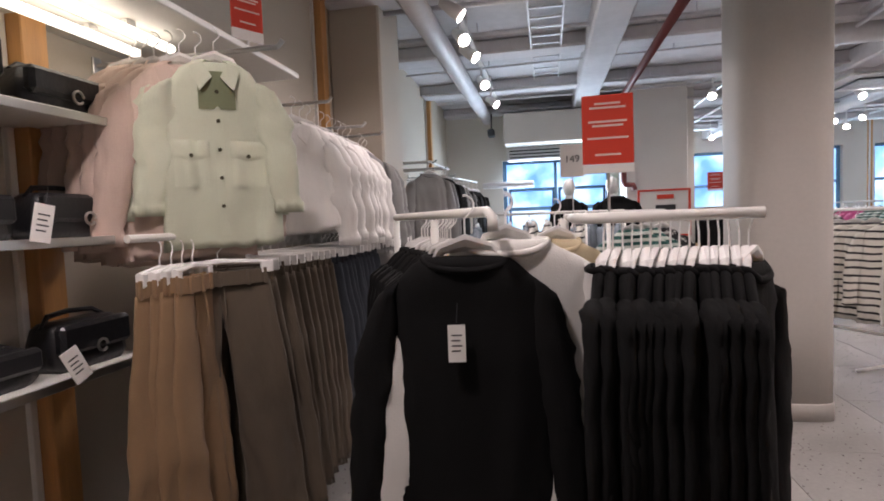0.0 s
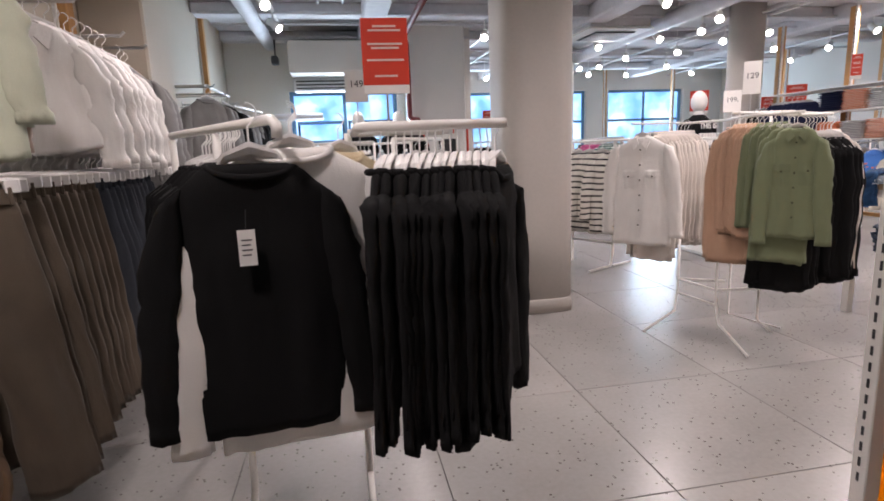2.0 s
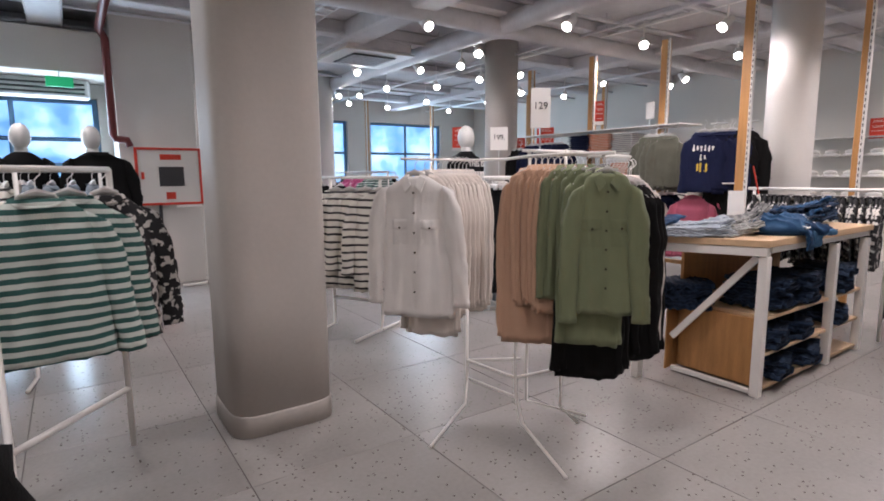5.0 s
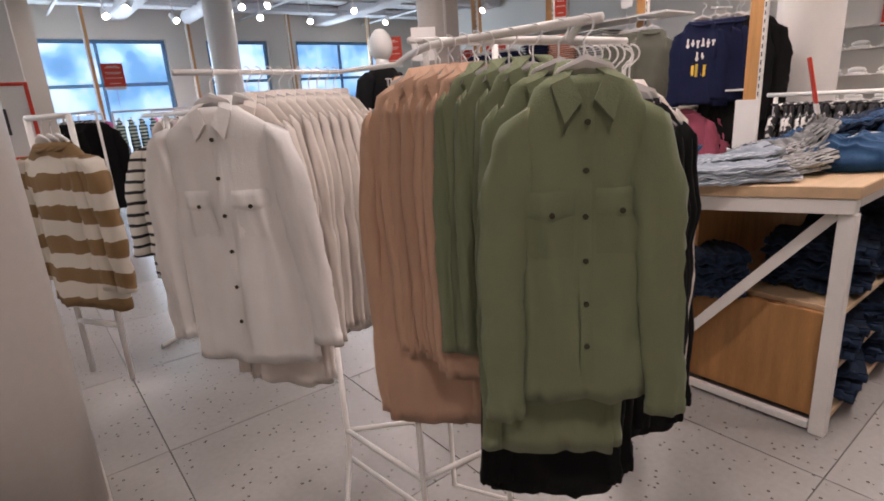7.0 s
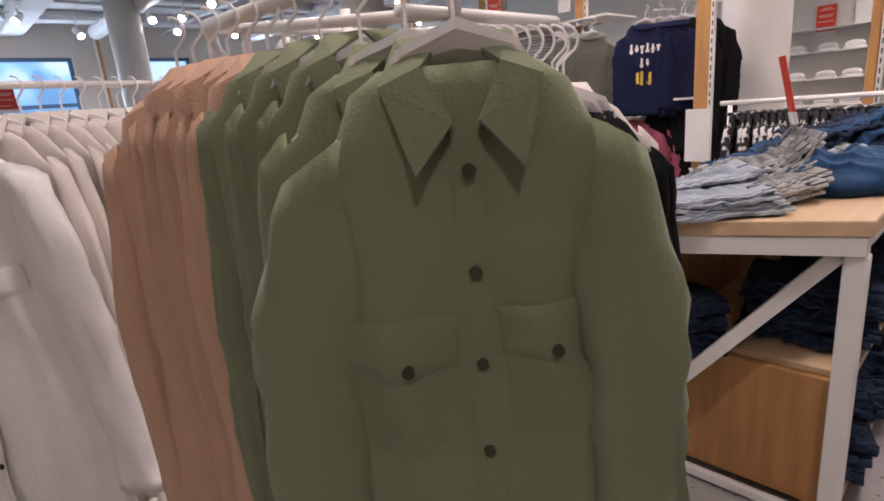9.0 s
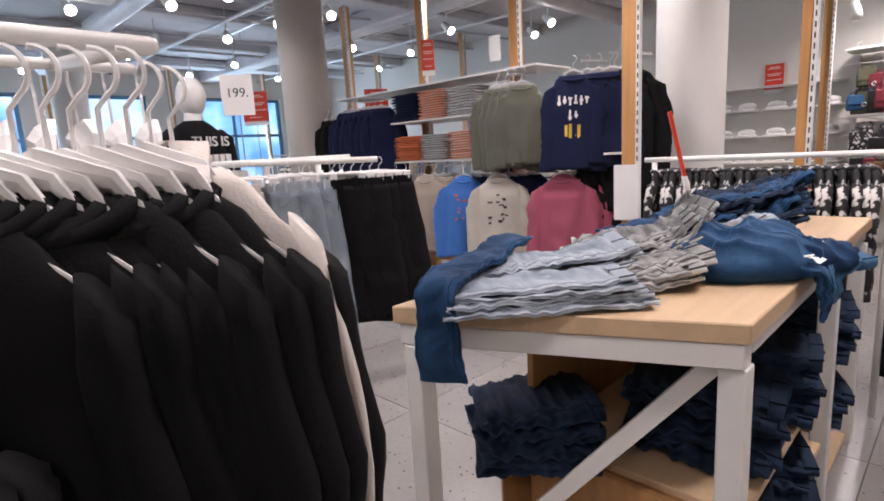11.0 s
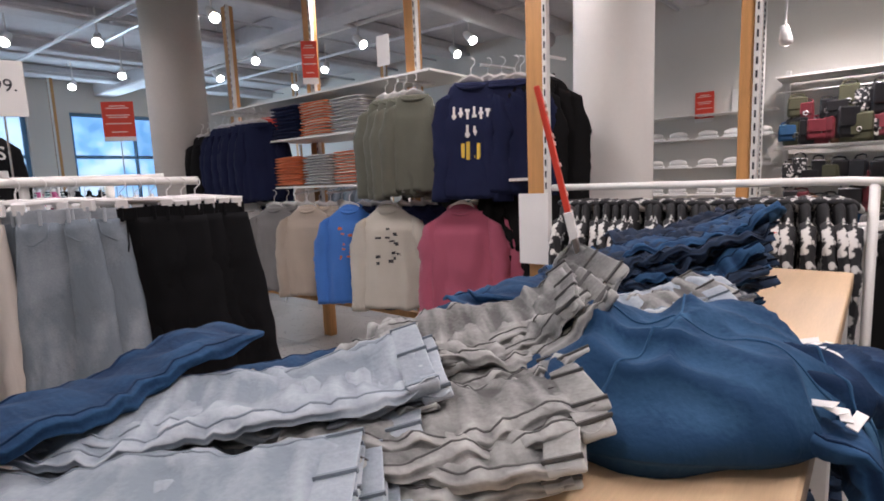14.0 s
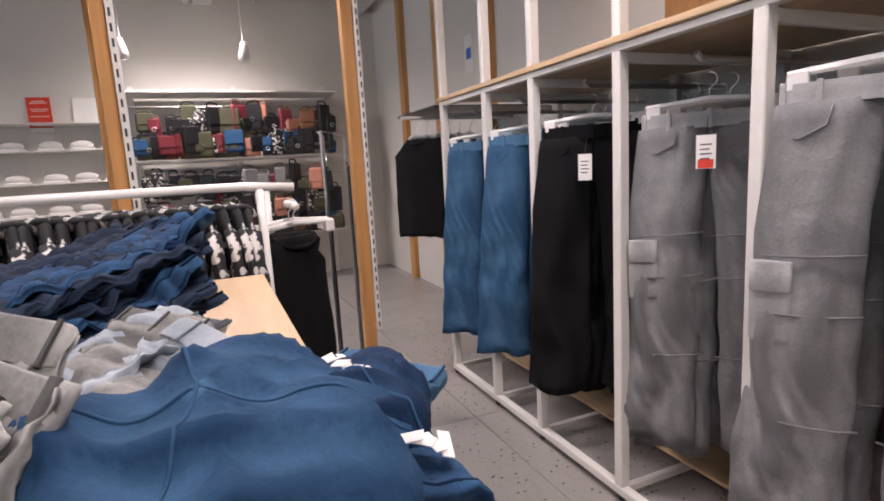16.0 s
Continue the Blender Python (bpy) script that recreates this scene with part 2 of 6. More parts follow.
STRIPG = banded("green_stripe_knit", (0.55, 0.6, 0.55), (0.03, 0.1, 0.09), 24, 0.5, warp=0.3)
CHECK = banded("brown_check", (0.55, 0.5, 0.42), (0.2, 0.12, 0.05), 7, 0.5)
ORSTR = banded("orange_stripe", (0.68, 0.62, 0.55), (0.62, 0.13, 0.03), 60, 0.5)
GRSTR = banded("grey_stripe", (0.6, 0.58, 0.55), (0.18, 0.18, 0.19), 60, 0.4)
SPECK = blotched("black_white_print", (0.02, 0.02, 0.022), (0.6, 0.58, 0.55), 28, 0.56)
DEN_B = denim("blue_denim", (0.004, 0.02, 0.058), (0.026, 0.082, 0.175))
DEN_D = denim("dark_denim", (0.003, 0.007, 0.018), (0.02, 0.038, 0.075))
DEN_G = denim("grey_denim", (0.1, 0.1, 0.098), (0.42, 0.42, 0.4))
DEN_L = denim("light_denim", (0.19, 0.225, 0.26), (0.44, 0.48, 0.52))
DEN_M = denim("mid_denim", (0.025, 0.08, 0.16), (0.08, 0.18, 0.3))
DEN_C = denim("grey_cargo_denim", (0.17, 0.17, 0.175), (0.42, 0.42, 0.42))
DEN_H = denim("washed_blue_denim", (0.01, 0.042, 0.1), (0.045, 0.12, 0.22))


# ---- mesh helpers ----
def part(name, bm, material, parent=None, label=""):
    me = bpy.data.meshes.new(name)
    bm.to_mesh(me)
    bm.free()
    me.materials.append(material)
    ob = new(name, me)
    ob.parent = parent
    if label:
        ob["label"] = label
    return ob


def smooth(ob):
    for p in ob.data.polygons:
        p.use_smooth = True
    return ob


def thing(name, label, category, group="", kind="", at=(0, 0, 0), turn=0):
    ob = new(name)
    ob.empty_display_size = 0.1
    ob.matrix_world = pose(*at, 0, 0, turn)
    return tagged(ob, label, category, group, kind)


def block(x0, y0, z0, x1, y1, z1, bevel=0.003, bm=None):
    """A box with softened edges."""
    own = bmesh.new()
    v = [own.verts.new((x, y, z)) for x in (x0, x1) for y in (y0, y1) for z in (z0, z1)]
    for f in ((0, 1, 3, 2), (4, 6, 7, 5), (0, 4, 5, 1), (2, 3, 7, 6), (0, 2, 6, 4), (1, 5, 7, 3)):
        own.faces.new([v[i] for i in f])
    bmesh.ops.recalc_face_normals(own, faces=own.faces)
    if bevel:
        bmesh.ops.bevel(own, geom=own.edges[:], offset=min(bevel, 0.3 * min(abs(x1 - x0), abs(y1 - y0), abs(z1 - z0))), segments=1, affect="EDGES")
    if bm is None:
        return own
    me = bpy.data.meshes.new("tmp")
    own.to_mesh(me)
    own.free()
    bm.from_mesh(me)
    bpy.data.meshes.remove(me)
    return bm


def loft(rings, bm=None, caps=True):
    bm = bm or bmesh.new()
    vs = [[bm.verts.new(p) for p in r] for r in rings]
    n = len(rings[0])
    for a, b in zip(vs, vs[1:]):
        for i in range(n):
            bm.faces.new((a[i], a[(i + 1) % n], b[(i + 1) % n], b[i]))
    if caps:
        bm.faces.new(vs[0][::-1])
        bm.faces.new(vs[-1])
    return bm


def tube(pts, r, seg=8, bm=None, flat=1.0):
    """A pipe along points; r is one radius or one for each point."""
    pts = [Vector(p) for p in pts]
    rs = r if isinstance(r, (list, tuple)) else [r] * len(pts)
    rings, up = [], None
    for i, p in enumerate(pts):
        d = (pts[min(i + 1, len(pts) - 1)] - pts[max(i - 1, 0)]).normalized()
        if up is None:
            up = d.orthogonal().normalized() if abs(d.z) < 0.9 else Vector((1, 0, 0))
        s = d.cross(up).normalized()
        up = s.cross(d).normalized()
        rings.append([p + rs[i] * (math.cos(2 * math.pi * k / seg) * s + flat * math.sin(2 * math.pi * k / seg) * up) for k in range(seg)])
    return loft(rings, bm)


def arc(c, r, a0, a1, n, plane="xz"):
    out = []
    for i in range(n + 1):
        a = radians(a0 + (a1 - a0) * i / n)
        u, w = r * math.cos(a), r * math.sin(a)
        out.append({"xz": (c[0] + u, c[1], c[2] + w), "yz": (c[0], c[1] + u, c[2] + w), "xy": (c[0] + u, c[1] + w, c[2])}[plane])
    return out


def ball(c, r, sx=1, sy=1, sz=1, bm=None, u=12, v=8):
    rings = []
    for i in range(v + 1):
        t = math.pi * (i + 0.02) / (v + 0.04)
        rings.append([(c[0] + sx * r * math.sin(t) * math.cos(2 * math.pi * k / u), c[1] + sy * r * math.sin(t) * math.sin(2 * math.pi * k / u), c[2] + sz * r * math.cos(t)) for k in range(u)])
    return loft(rings, bm)


def words(text, size, material, parent, m, label="", depth=0.0008):
    """Lettering as a mesh."""
    cu = bpy.data.curves.new("lettering", "FONT")
    cu.body, cu.size, cu.extrude, cu.align_x, cu.align_y = text, size, depth, "CENTER", "CENTER"
    tmp = bpy.data.objects.new("lettering", cu)
    scene.collection.objects.link(tmp)
    me = bpy.data.meshes.new_from_object(tmp.evaluated_get(bpy.context.evaluated_depsgraph_get()))
    bpy.data.objects.remove(tmp)
    bpy.data.curves.remove(cu)
    me.materials.clear()
    me.materials.append(material)
    ob = new("lettering", me)
    ob.parent = parent
    ob.matrix_local = m
    return ob


# ---- setting ----
def structure(name, bm, material, label):
    return tagged(part(name, bm, material), label, "", "", "structure")


floor = structure("floor", block(-1.9, -2.0, -0.2, 10.3, 13.4, -0.006, 0), GROUT, "grey terrazzo shop floor with thin dark joints")
structure("wall_west", block(-1.8, -2.0, 0, -1.6, 13.4, CEIL, 0), WARM, "warm beige painted wall behind the shelving")
structure("wall_south", block(2.6, 0.3, 0, 10.3, 0.5, CEIL, 0), WALL, "off-white wall behind the trouser rack")
structure("wall_back", block(-1.6, -2.0, 0, 2.6, -1.8, CEIL, 0), WALL, "plain off-white wall at the back of the shop")
structure("wall_side", block(2.6, -2.0, 0, 2.8, 0.3, CEIL, 0), WALL, "plain off-white return wall")
structure("wall_east", block(10.0, 0.5, 0, 10.2, 13.4, CEIL, 0), WALL, "off-white far wall with accessory racks")


def wall_with_window(name, x0, x1, y, z0, z1, holes):
    """A wall along x with openings right through it."""
    bm, x = bmesh.new(), x0
    for a, b in holes:
        block(x, y, 0, a, y + 0.25, CEIL, 0, bm)
        block(a, y, 0, b, y + 0.25, z0, 0, bm)
        block(a, y, z1, b, y + 0.25, CEIL, 0, bm)
        x = b
    block(x, y, 0, x1, y + 0.25, CEIL, 0, bm)
    structure(name, bm, WALL, "pale painted street wall with large shop windows")
    for i, (a, b) in enumerate(holes):
        w = tagged(new("window_1"), "blue-framed shop window onto bright daylight", "window", "street windows", "structure")
        w.matrix_world = pose(0, 0, 0)
        fr = bmesh.new()
        for p, q in ((a, a + 0.06), (b - 0.06, b)):
            block(p, y + 0.1, z0, q, y + 0.16, z1, 0.004, fr)
        for p in (z0, z1 - 0.06, z0 + 0.62 * (z1 - z0)):
            block(a + 0.06, y + 0.1, p, b - 0.06, y + 0.16, p + 0.06, 0.004, fr)
        n = max(1, round((b - a) / 0.9))
        for k in range(1, n):
            xx = a + (b - a) * k / n
            block(xx - 0.025, y + 0.1, z0 + 0.06, xx + 0.025, y + 0.158, z1 - 0.06, 0.004, fr)
        part("window_frame", fr, BLUEFR, w)
        g = part("pane", block(a + 0.06, y + 0.125, z0 + 0.06, b - 0.06, y + 0.131, z1 - 0.06, 0), GLASS, w)
        g.visible_shadow = False


BLUEFR = surface("blue_window_frame", (0.12, 0.26, 0.42), 0.4, 6, 0.08, 0.03)
wall_with_window("wall_street", -1.6, 1.1, 8.8, 0.05, 2.2, [(-0.7, 0.98)])
wall_with_window("wall_north", 1.92, 10.0, 13.0, 0.5, 2.55, [(2.1, 4.3), (5.0, 6.2), (6.8, 8.9)])
structure("wall_return", block(1.92, 8.4, 0, 2.1, 13.0, CEIL, 0), WALL, "pale wall between two windows")
structure("pillar", block(1.1, 8.0, 0, 1.92, 9.05, CEIL, 0.01), COLW, "broad white pillar beside the entrance")
structure("bulkhead", block(-0.6, 8.0, 2.36, 1.1, 8.78, 2.8, 0.01), WALL, "pale boxed bulkhead above the entrance")
structure("backdrop", block(-3.0, 15.6, 0.3, 13.0, 15.7, 4.2, 0), DAY, "bright bluish daylight street seen through glass")
lamp("AREA", (0.15, 8.7, 1.4), (0.15, 3, 1.0), 140, (0.62, 0.8, 1.0), (1.5, 1.8))
lamp("AREA", (3.2, 12.9, 1.6), (3.2, 5, 0.8), 150, (0.6, 0.8, 1.0), (2.0, 1.8))
lamp("AREA", (7.8, 12.9, 1.6), (7.0, 5, 0.8), 150, (0.6, 0.8, 1.0), (2.0, 1.8))

# entrance doors and street things seen through the window
for x in (-0.25, 0.55):
    d = thing("entrance_door", "pale blue framed glass entrance door", "door", "entrance doors", "structure", (x, 9.0, 0))
    fr = bmesh.new()
    for a in (-0.37, 0.33):
        block(a, 0, 0.05, a + 0.04, 0.04, 1.75, 0.004, fr)
    block(-0.33, 0, 1.7, 0.33, 0.04, 1.75, 0.004, fr)
    block(-0.33, 0, 0.05, 0.33, 0.04, 0.2, 0.004, fr)
    part("door_frame", fr, BLUEFR, d)
    part("door_handle", tube([(0.28, -0.04, 0.9), (0.28, -0.04, 1.2)], 0.012), CHROME, d)
air = thing("air_curtain", "grey louvred air curtain above the entrance", "air curtain", at=(0.15, 8.72, 2.26))
part("body", block(-0.75, -0.28, -0.1, 0.75, 0.06, 0.1, 0.02), PIPE, air)
for k in range(3):
    part("slat", block(-0.7, -0.3, -0.07 + 0.05 * k, 0.7, -0.278, -0.05 + 0.05 * k, 0.002), DARKM, air)
rail_bar = thing("anti_theft_rail", "grey padded bar across the entrance window", "rail", at=(-0.1, 8.6, 1.8))
part("bar", tube([(-0.85, 0, 0), (-0.1, 0, 0)], 0.05, 10), PIPE, rail_bar)
part("mount", block(-0.9, -0.03, -0.04, -0.84, 0.2, 0.04, 0.004), PIPE, rail_bar)


def column(name, x, y, r, material, label, square=0.0, flat=1.0):
    """A round or rounded-square column with a plinth ring."""
    def ring(z, k):
        out = []
        for i in range(40):
            a = 2 * math.pi * i / 40
            c, s = math.cos(a), math.sin(a)
            q = (abs(c) ** (2 / (1 - square)) + abs(s) ** (2 / (1 - square))) ** (-(1 - square) / 2) if square else 1
            out.append((x + k * r * q * c, y + k * r * q * s, z))
        return out
    ob = structure(name, loft([ring(0, 1), ring(0.6, 1), ring(2.0, 1), ring(CEIL, 1)]), material, label)
    smooth(ob)
    base = smooth(part("plinth", loft([ring(0.001, 1.025), ring(0.1, 1.02), ring(0.11, 1.004)]), material, ob))
    return ob


column("column_1", 1.42, 3.78, 0.26, COLG, "thick beige plastered column with rounded corners", 0.6)
column("column_2", 6.5, 3.48, 0.215, COLW, "smooth round white column lit by a spotlight")
column("column_3", 5.68, 6.85, 0.225, COLG, "round grey column behind the wall rack")
column("column_4", 4.4, 10.2, 0.2, COLW, "slim round white column in the distance")
structure("pilaster", block(-1.6, 3.95, 0, -1.2, 4.5, CEIL, 0.015), WARM, "beige wall pilaster between shelf bays")

# ceiling: slab with ribs
bm = block(-1.9, -2.0, CEIL, 10.3, 13.4, CEIL + 0.15, 0)
for k in range(9):
    y = -1.0 + 1.6 * k
    block(-1.6, y, CEIL - 0.14, 10.0, y + 0.28, CEIL - 0.002, 0.02, bm)
for x in (0.4, 3.4, 7.2):
    block(x, -1.8, CEIL - 0.22, x + 0.3, 13.0, CEIL - 0.004, 0.02, bm)
structure("ceiling", bm, CEILM, "grey painted concrete ceiling with beams")


def run(name, pts, r, material, label, cat, flat=1.0, seg=10):
    t = thing(name, label, cat)
    smooth(part("pipe", tube(pts, r, seg, flat=flat), material, t))
    for p, q in zip(pts, pts[1:]):
        a, b = Vector(p), Vector(q)
        n = int((b - a).length / 1.6)
        for k in range(n):
            c = a.lerp(b, (k + 0.5) / n)
            if abs((b - a).normalized().z) < 0.5:
                part("bracket", tube([c, (c.x, c.y, CEIL - 0.01)], 0.006, 6), PIPE, t)
    return t


run("air_duct", [(4.6, 0.9, 2.86), (4.6, 6.0, 2.86), (4.6, 12.5, 2.86)], 0.11, PIPE, "grey round air duct under the ceiling", "duct")
run("air_duct", [(-0.9, 1.2, 2.85), (-0.9, 5.0, 2.85), (-0.9, 8.6, 2.85)], 0.09, PIPE, "grey round air duct near the shelf wall", "duct")
run("air_duct", [(1.9, 5.6, 2.84), (6.0, 5.6, 2.84), (9.8, 5.6, 2.84)], 0.1, PIPE, "grey round air duct crossing the shop", "duct")
for y in (2.4, 4.1, 6.9, 8.3, 10.4):
    run("conduit", [(-1.5, y, 2.9), (4.0, y + 0.1, 2.9), (9.9, y, 2.9)], 0.022, PIPE, "thin grey conduit under the ceiling", "conduit", seg=6)
for x in (2.6, 5.6, 8.3):
    run("conduit", [(x, 0.7, 2.87), (x + 0.15, 6.0, 2.87), (x, 12.8, 2.87)], 0.02, PIPE, "thin grey conduit along the shop", "conduit", seg=6)
for k, (y, z) in enumerate(((1.9, 2.93), (3.3, 2.88), (4.9, 2.94), (5.9, 2.9), (7.6, 2.92), (9.4, 2.9), (11.4, 2.92))):
    run("conduit", [(-1.5, y, z), (2.2, y - 0.12 + 0.1 * (k % 3), z), (5.2, y + 0.15, z - 0.02), (9.9, y - 0.1, z)], 0.012 + 0.004 * (k % 3), PIPE, "thin grey conduit under the ceiling", "conduit", seg=6)
run("sprinkler_pipe", [(1.0, 2.6, 2.8), (1.0, 7.8, 2.8), (1.05, 7.86, 2.72), (1.05, 7.86, 1.72), (1.07, 7.88, 1.68), (1.18, 7.9, 1.67), (1.2, 7.9, 1.6)], 0.04, REDP, "dark red sprinkler pipe dropping to the hose box", "pipe")
for x0, y0, n in ((-0.62, 3.0, 4), (2.2, 4.0, 5), (5.4, 3.4, 6)):
    tr = thing("cable_tray", "grey perforated cable tray under the ceiling", "cable tray", at=(x0 + 0.5, y0, 2.92))
    b = bmesh.new()
    for dx in (0, 0.28):
        block(dx, 0, 0, dx + 0.015, n * 0.9, 0.06, 0.002, b)
    part("rail", b, PIPE, tr)
    for k in range(n * 4):
        part("rung", block(0.015, 0.05 + k * 0.225, 0.005, 0.28, 0.08 + k * 0.225, 0.02, 0), PIPE, tr)
ac = thing("air_conditioner", "square ceiling cassette air conditioner with dark grille", "air conditioner", at=(3.9, 7.5, 2.78))
part("body", block(-0.45, -0.45, 0, 0.45, 0.45, 0.24, 0.02), PIPE, ac)
part("frame", block(-0.48, -0.48, -0.03, 0.48, 0.48, -0.002, 0.01), COLW, ac)
part("grille", block(-0.3, -0.3, -0.045, 0.3, 0.3, -0.032, 0.004), DARKM, ac)
for k in range(7):
    part("slat", block(-0.28, -0.27 + 0.08 * k, -0.055, 0.28, -0.24 + 0.08 * k, -0.046, 0.001), PIPE, ac)


# spotlights
def spot_proto():
    s = thing("spotlight", "small white track spotlight switched on", "spotlight", "ceiling spotlights")
    part("stem", tube([(0, 0, 0.0), (0, 0, CEIL - 2.75)], 0.01, 8), PLAST, s)
    can = smooth(part("can", tube([(0, 0.06, 0.04), (0, -0.02, -0.02), (0, -0.075, -0.062)], [0.034, 0.048, 0.054], 14), PLAST, s))
    d = Vector((0, -0.055, -0.042)).normalized()
    c = Vector((0, -0.075, -0.062)) + d * 0.003
    part("lens", tube([c, c + d * 0.004], 0.047, 14), SPOTW, s)
    return s


SPOTS = [(4.82, 4.81), (4.8, 6.26), (4.72, 7.52), (5.94, 7.63), (4.78, 10.36), (6.13, 3.96), (6.11, 4.9), (9.0, 6.48), (5.07, 6.96), (4.06, 8.12),
         (5.14, 10.1), (5.77, 8.6), (8.6, 5.96), (5.14, 9.14), (6.17, 7.06), (3.53, 9.07), (7.41, 8.34), (-0.62, 3.73), (-0.65, 4.31), (-0.65, 4.76),
         (2.06, 7.35), (2.6, 8.67), (2.36, 9.92), (-0.65, 5.8), (-0.65, 6.8), (-0.7, 1.9), (-0.7, 0.6), (3.4, 10.8), (6.6, 10.2), (7.6, 9.6), (8.4, 8.2),
         (3.6, 5.6), (3.0, 4.4), (2.9, 7.0), (7.8, 6.9), (6.4, 11.4), (4.2, 11.8), (7.9, 11.2), (3.2, 11.6), (8.9, 9.5), (5.4, 11.2), (1.2, 1.4), (2.7, 1.6), (4.4, 1.75), (5.7, 1.8), (7.6, 4.6)]
proto = spot_proto()
for k, (x, y) in enumerate(SPOTS):
    m = pose(x, y, 2.75, 0, 0, math.degrees(math.atan2(2.4 - x, y - 1.6)) + (k * 37) % 90 - 45)
    if k == 0:
        proto.matrix_world = m
    else:
        copy_thing(proto, m)
for x, y0, y1 in ((-0.65, 0.0, 7.4), (4.82, 3.6, 11.0), (6.12, 3.4, 9.5), (2.3, 4.0, 10.4), (7.8, 4.2, 10.6)):
    t = thing("lighting_track", "thin white lighting track under the ceiling", "lighting track", "lighting tracks", at=(x, 0, 2.905))
    part("bar", block(-0.02, y0, 0, 0.02, y1, 0.03, 0.003), PLAST, t)
for x, y, z in ((9.2, 3.0, 2.32), (9.2, 2.0, 2.32)):
    t = copy_thing(proto, pose(x, y, z, 0, 0, 90))
    part("drop_rod", tube([(0, 0, 0.3), (0, 0, CEIL - z)], 0.01, 6), PLAST, t)
WARMW = (1.0, 0.89, 0.9)
for x, y, w in ((-0.68, 0.55, 70), (-0.4, 3.0, 55), (0.6, 5.2, 60), (1.6, 1.3, 45), (2.6, 2.6, 60), (3.3, 4.8, 60), (5.0, 1.95, 75), (4.1, 1.75, 60), (4.9, 3.9, 75), (4.6, 6.6, 60), (6.6, 2.3, 60), (6.2, 5.4, 55),
                (8.9, 2.5, 140), (8.4, 5.6, 120), (3.0, 7.9, 70), (5.6, 9.2, 70), (8.0, 9.2, 80), (4.0, 11.4, 70), (0.0, 7.0, 60), (6.0, 3.75, 30)):
    lamp("SPOT", (x, y, 2.66), (x + 0.01, y, 0), w * (1.6 if y < 6 else 1.05), WARMW, 0.09, 160)


# ---- fixtures ----
def price_card(text, at, turn, w=0.11, h=0.17, pole=0.0, tall=0.06):
    c = thing("price_card", "white price card in a clear holder", "price card", at=at, turn=turn)
    part("card", block(-w / 2, -0.004, 0, w / 2, 0.004, h, 0.001), CARD, c)
    words(text, tall, INK, c, pose(0, -0.0052, h * 0.55, 90, 0, 0))
    if pole:
        part("pole", tube([(0, 0, -pole), (0, 0, 0)], 0.004, 6), CHROME, c)
    return c


def red_sign(at, turn, w, h, pole=0.0, tilt=0, foot=0.02):
    s = thing("promotion_sign", "red promotion sign with pale lettering and white foot strip", "sign", "red promotion signs", at=at)
    s.matrix_world = pose(*at, 0, tilt, turn)
    part("board", block(-w / 2, -0.004, 0, w / 2, 0.004, h, 0.001), REDC, s)
    part("foot_strip", block(-w / 2, -0.006, -foot * 2, w / 2, 0.006, -0.001, 0.001), CARD, s)
    for k, (z, l) in enumerate(((0.86, 0.5), (0.8, 0.7), (0.6, 0.75), (0.54, 0.6), (0.36, 0.8), (0.12, 0.5))):
        part("line", block(-w * l / 2, -0.0062, h * z, w * l / 2, -0.0042, h * z + h * 0.028, 0), PALE, s, "pale bar of small print")
    if pole:
        part("pole", tube([(0, 0, -pole), (0, 0, 0)], 0.005, 6), CHROME, s)
    return s


def oak_post(x, y, z0=0.0, z1=CEIL, w=0.09, d=0.06, strip=1):
    p = thing("shelf_post", "upright oak post with a slotted white steel strip", "post", "oak shelf posts", at=(x, y, 0))
    part("timber", block(-d / 2, -w / 2, z0, d / 2, w / 2, z1, 0.004), WOOD, p)
    s = part("slotted_strip", block(-d / 2 - 0.02, -w / 2 - 0.025 * strip, max(z0, 0.3), -d / 2 + 0.01, -w / 2 - 0.002, z1, 0.002), WHITE, p)
    b = bmesh.new()
    for k in range(int((z1 - max(z0, 0.3)) / 0.05)):
        z = max(z0, 0.3) + 0.02 + 0.05 * k
        block(-d / 2 - 0.022, -w / 2 - 0.017, z, -d / 2 - 0.019, -w / 2 - 0.01, z + 0.028, 0, b)
    part("slot_strip", b, DARKM, p, "dark slots in the strip")["kind"] = "stuff"
    return p


for y in (1.42, 3.7, 5.4, 7.3):
    oak_post(-1.56, y)
# wall shelves with bags
for z in (0.9, 1.285, 1.64):
    s = thing("wall_shelf", "thin grey steel wall shelf", "shelf", "bag shelves", at=(-1.3, 0, z))
    part("board", block(-0.3, -0.2, -0.012, 0, 1.54, 0.004, 0.003), WHITE, s)
    part("lip", block(0.001, -0.2, -0.02, 0.008, 1.54, 0.006, 0.002), CHROME, s)
s = thing("wall_shelf", "deep grey display shelf above the jackets", "shelf", at=(-1.1, 0, 1.98))
part("board", block(-0.5, 0.4, -0.012, 0, 2.34, 0.012, 0.003), WHITE, s)
for x in (-1.42, -1.28):
    b = thing("light_strip", "white fluorescent strip under the shelf", "light", "strip lights", at=(x, 0.9, 1.92))
    part("tube", block(-0.018, -0.3, 0, 0.018, 0.82, 0.026, 0.008), TUBEL, b)
    for y in (0.0, 0.6):
        part("clip", block(-0.01, y, 0.027, 0.01, y + 0.04, 0.046, 0.002), WHITE, b)
red_sign((-1.12, 1.95, 2.06), 60, 0.13, 0.19, 0.07)


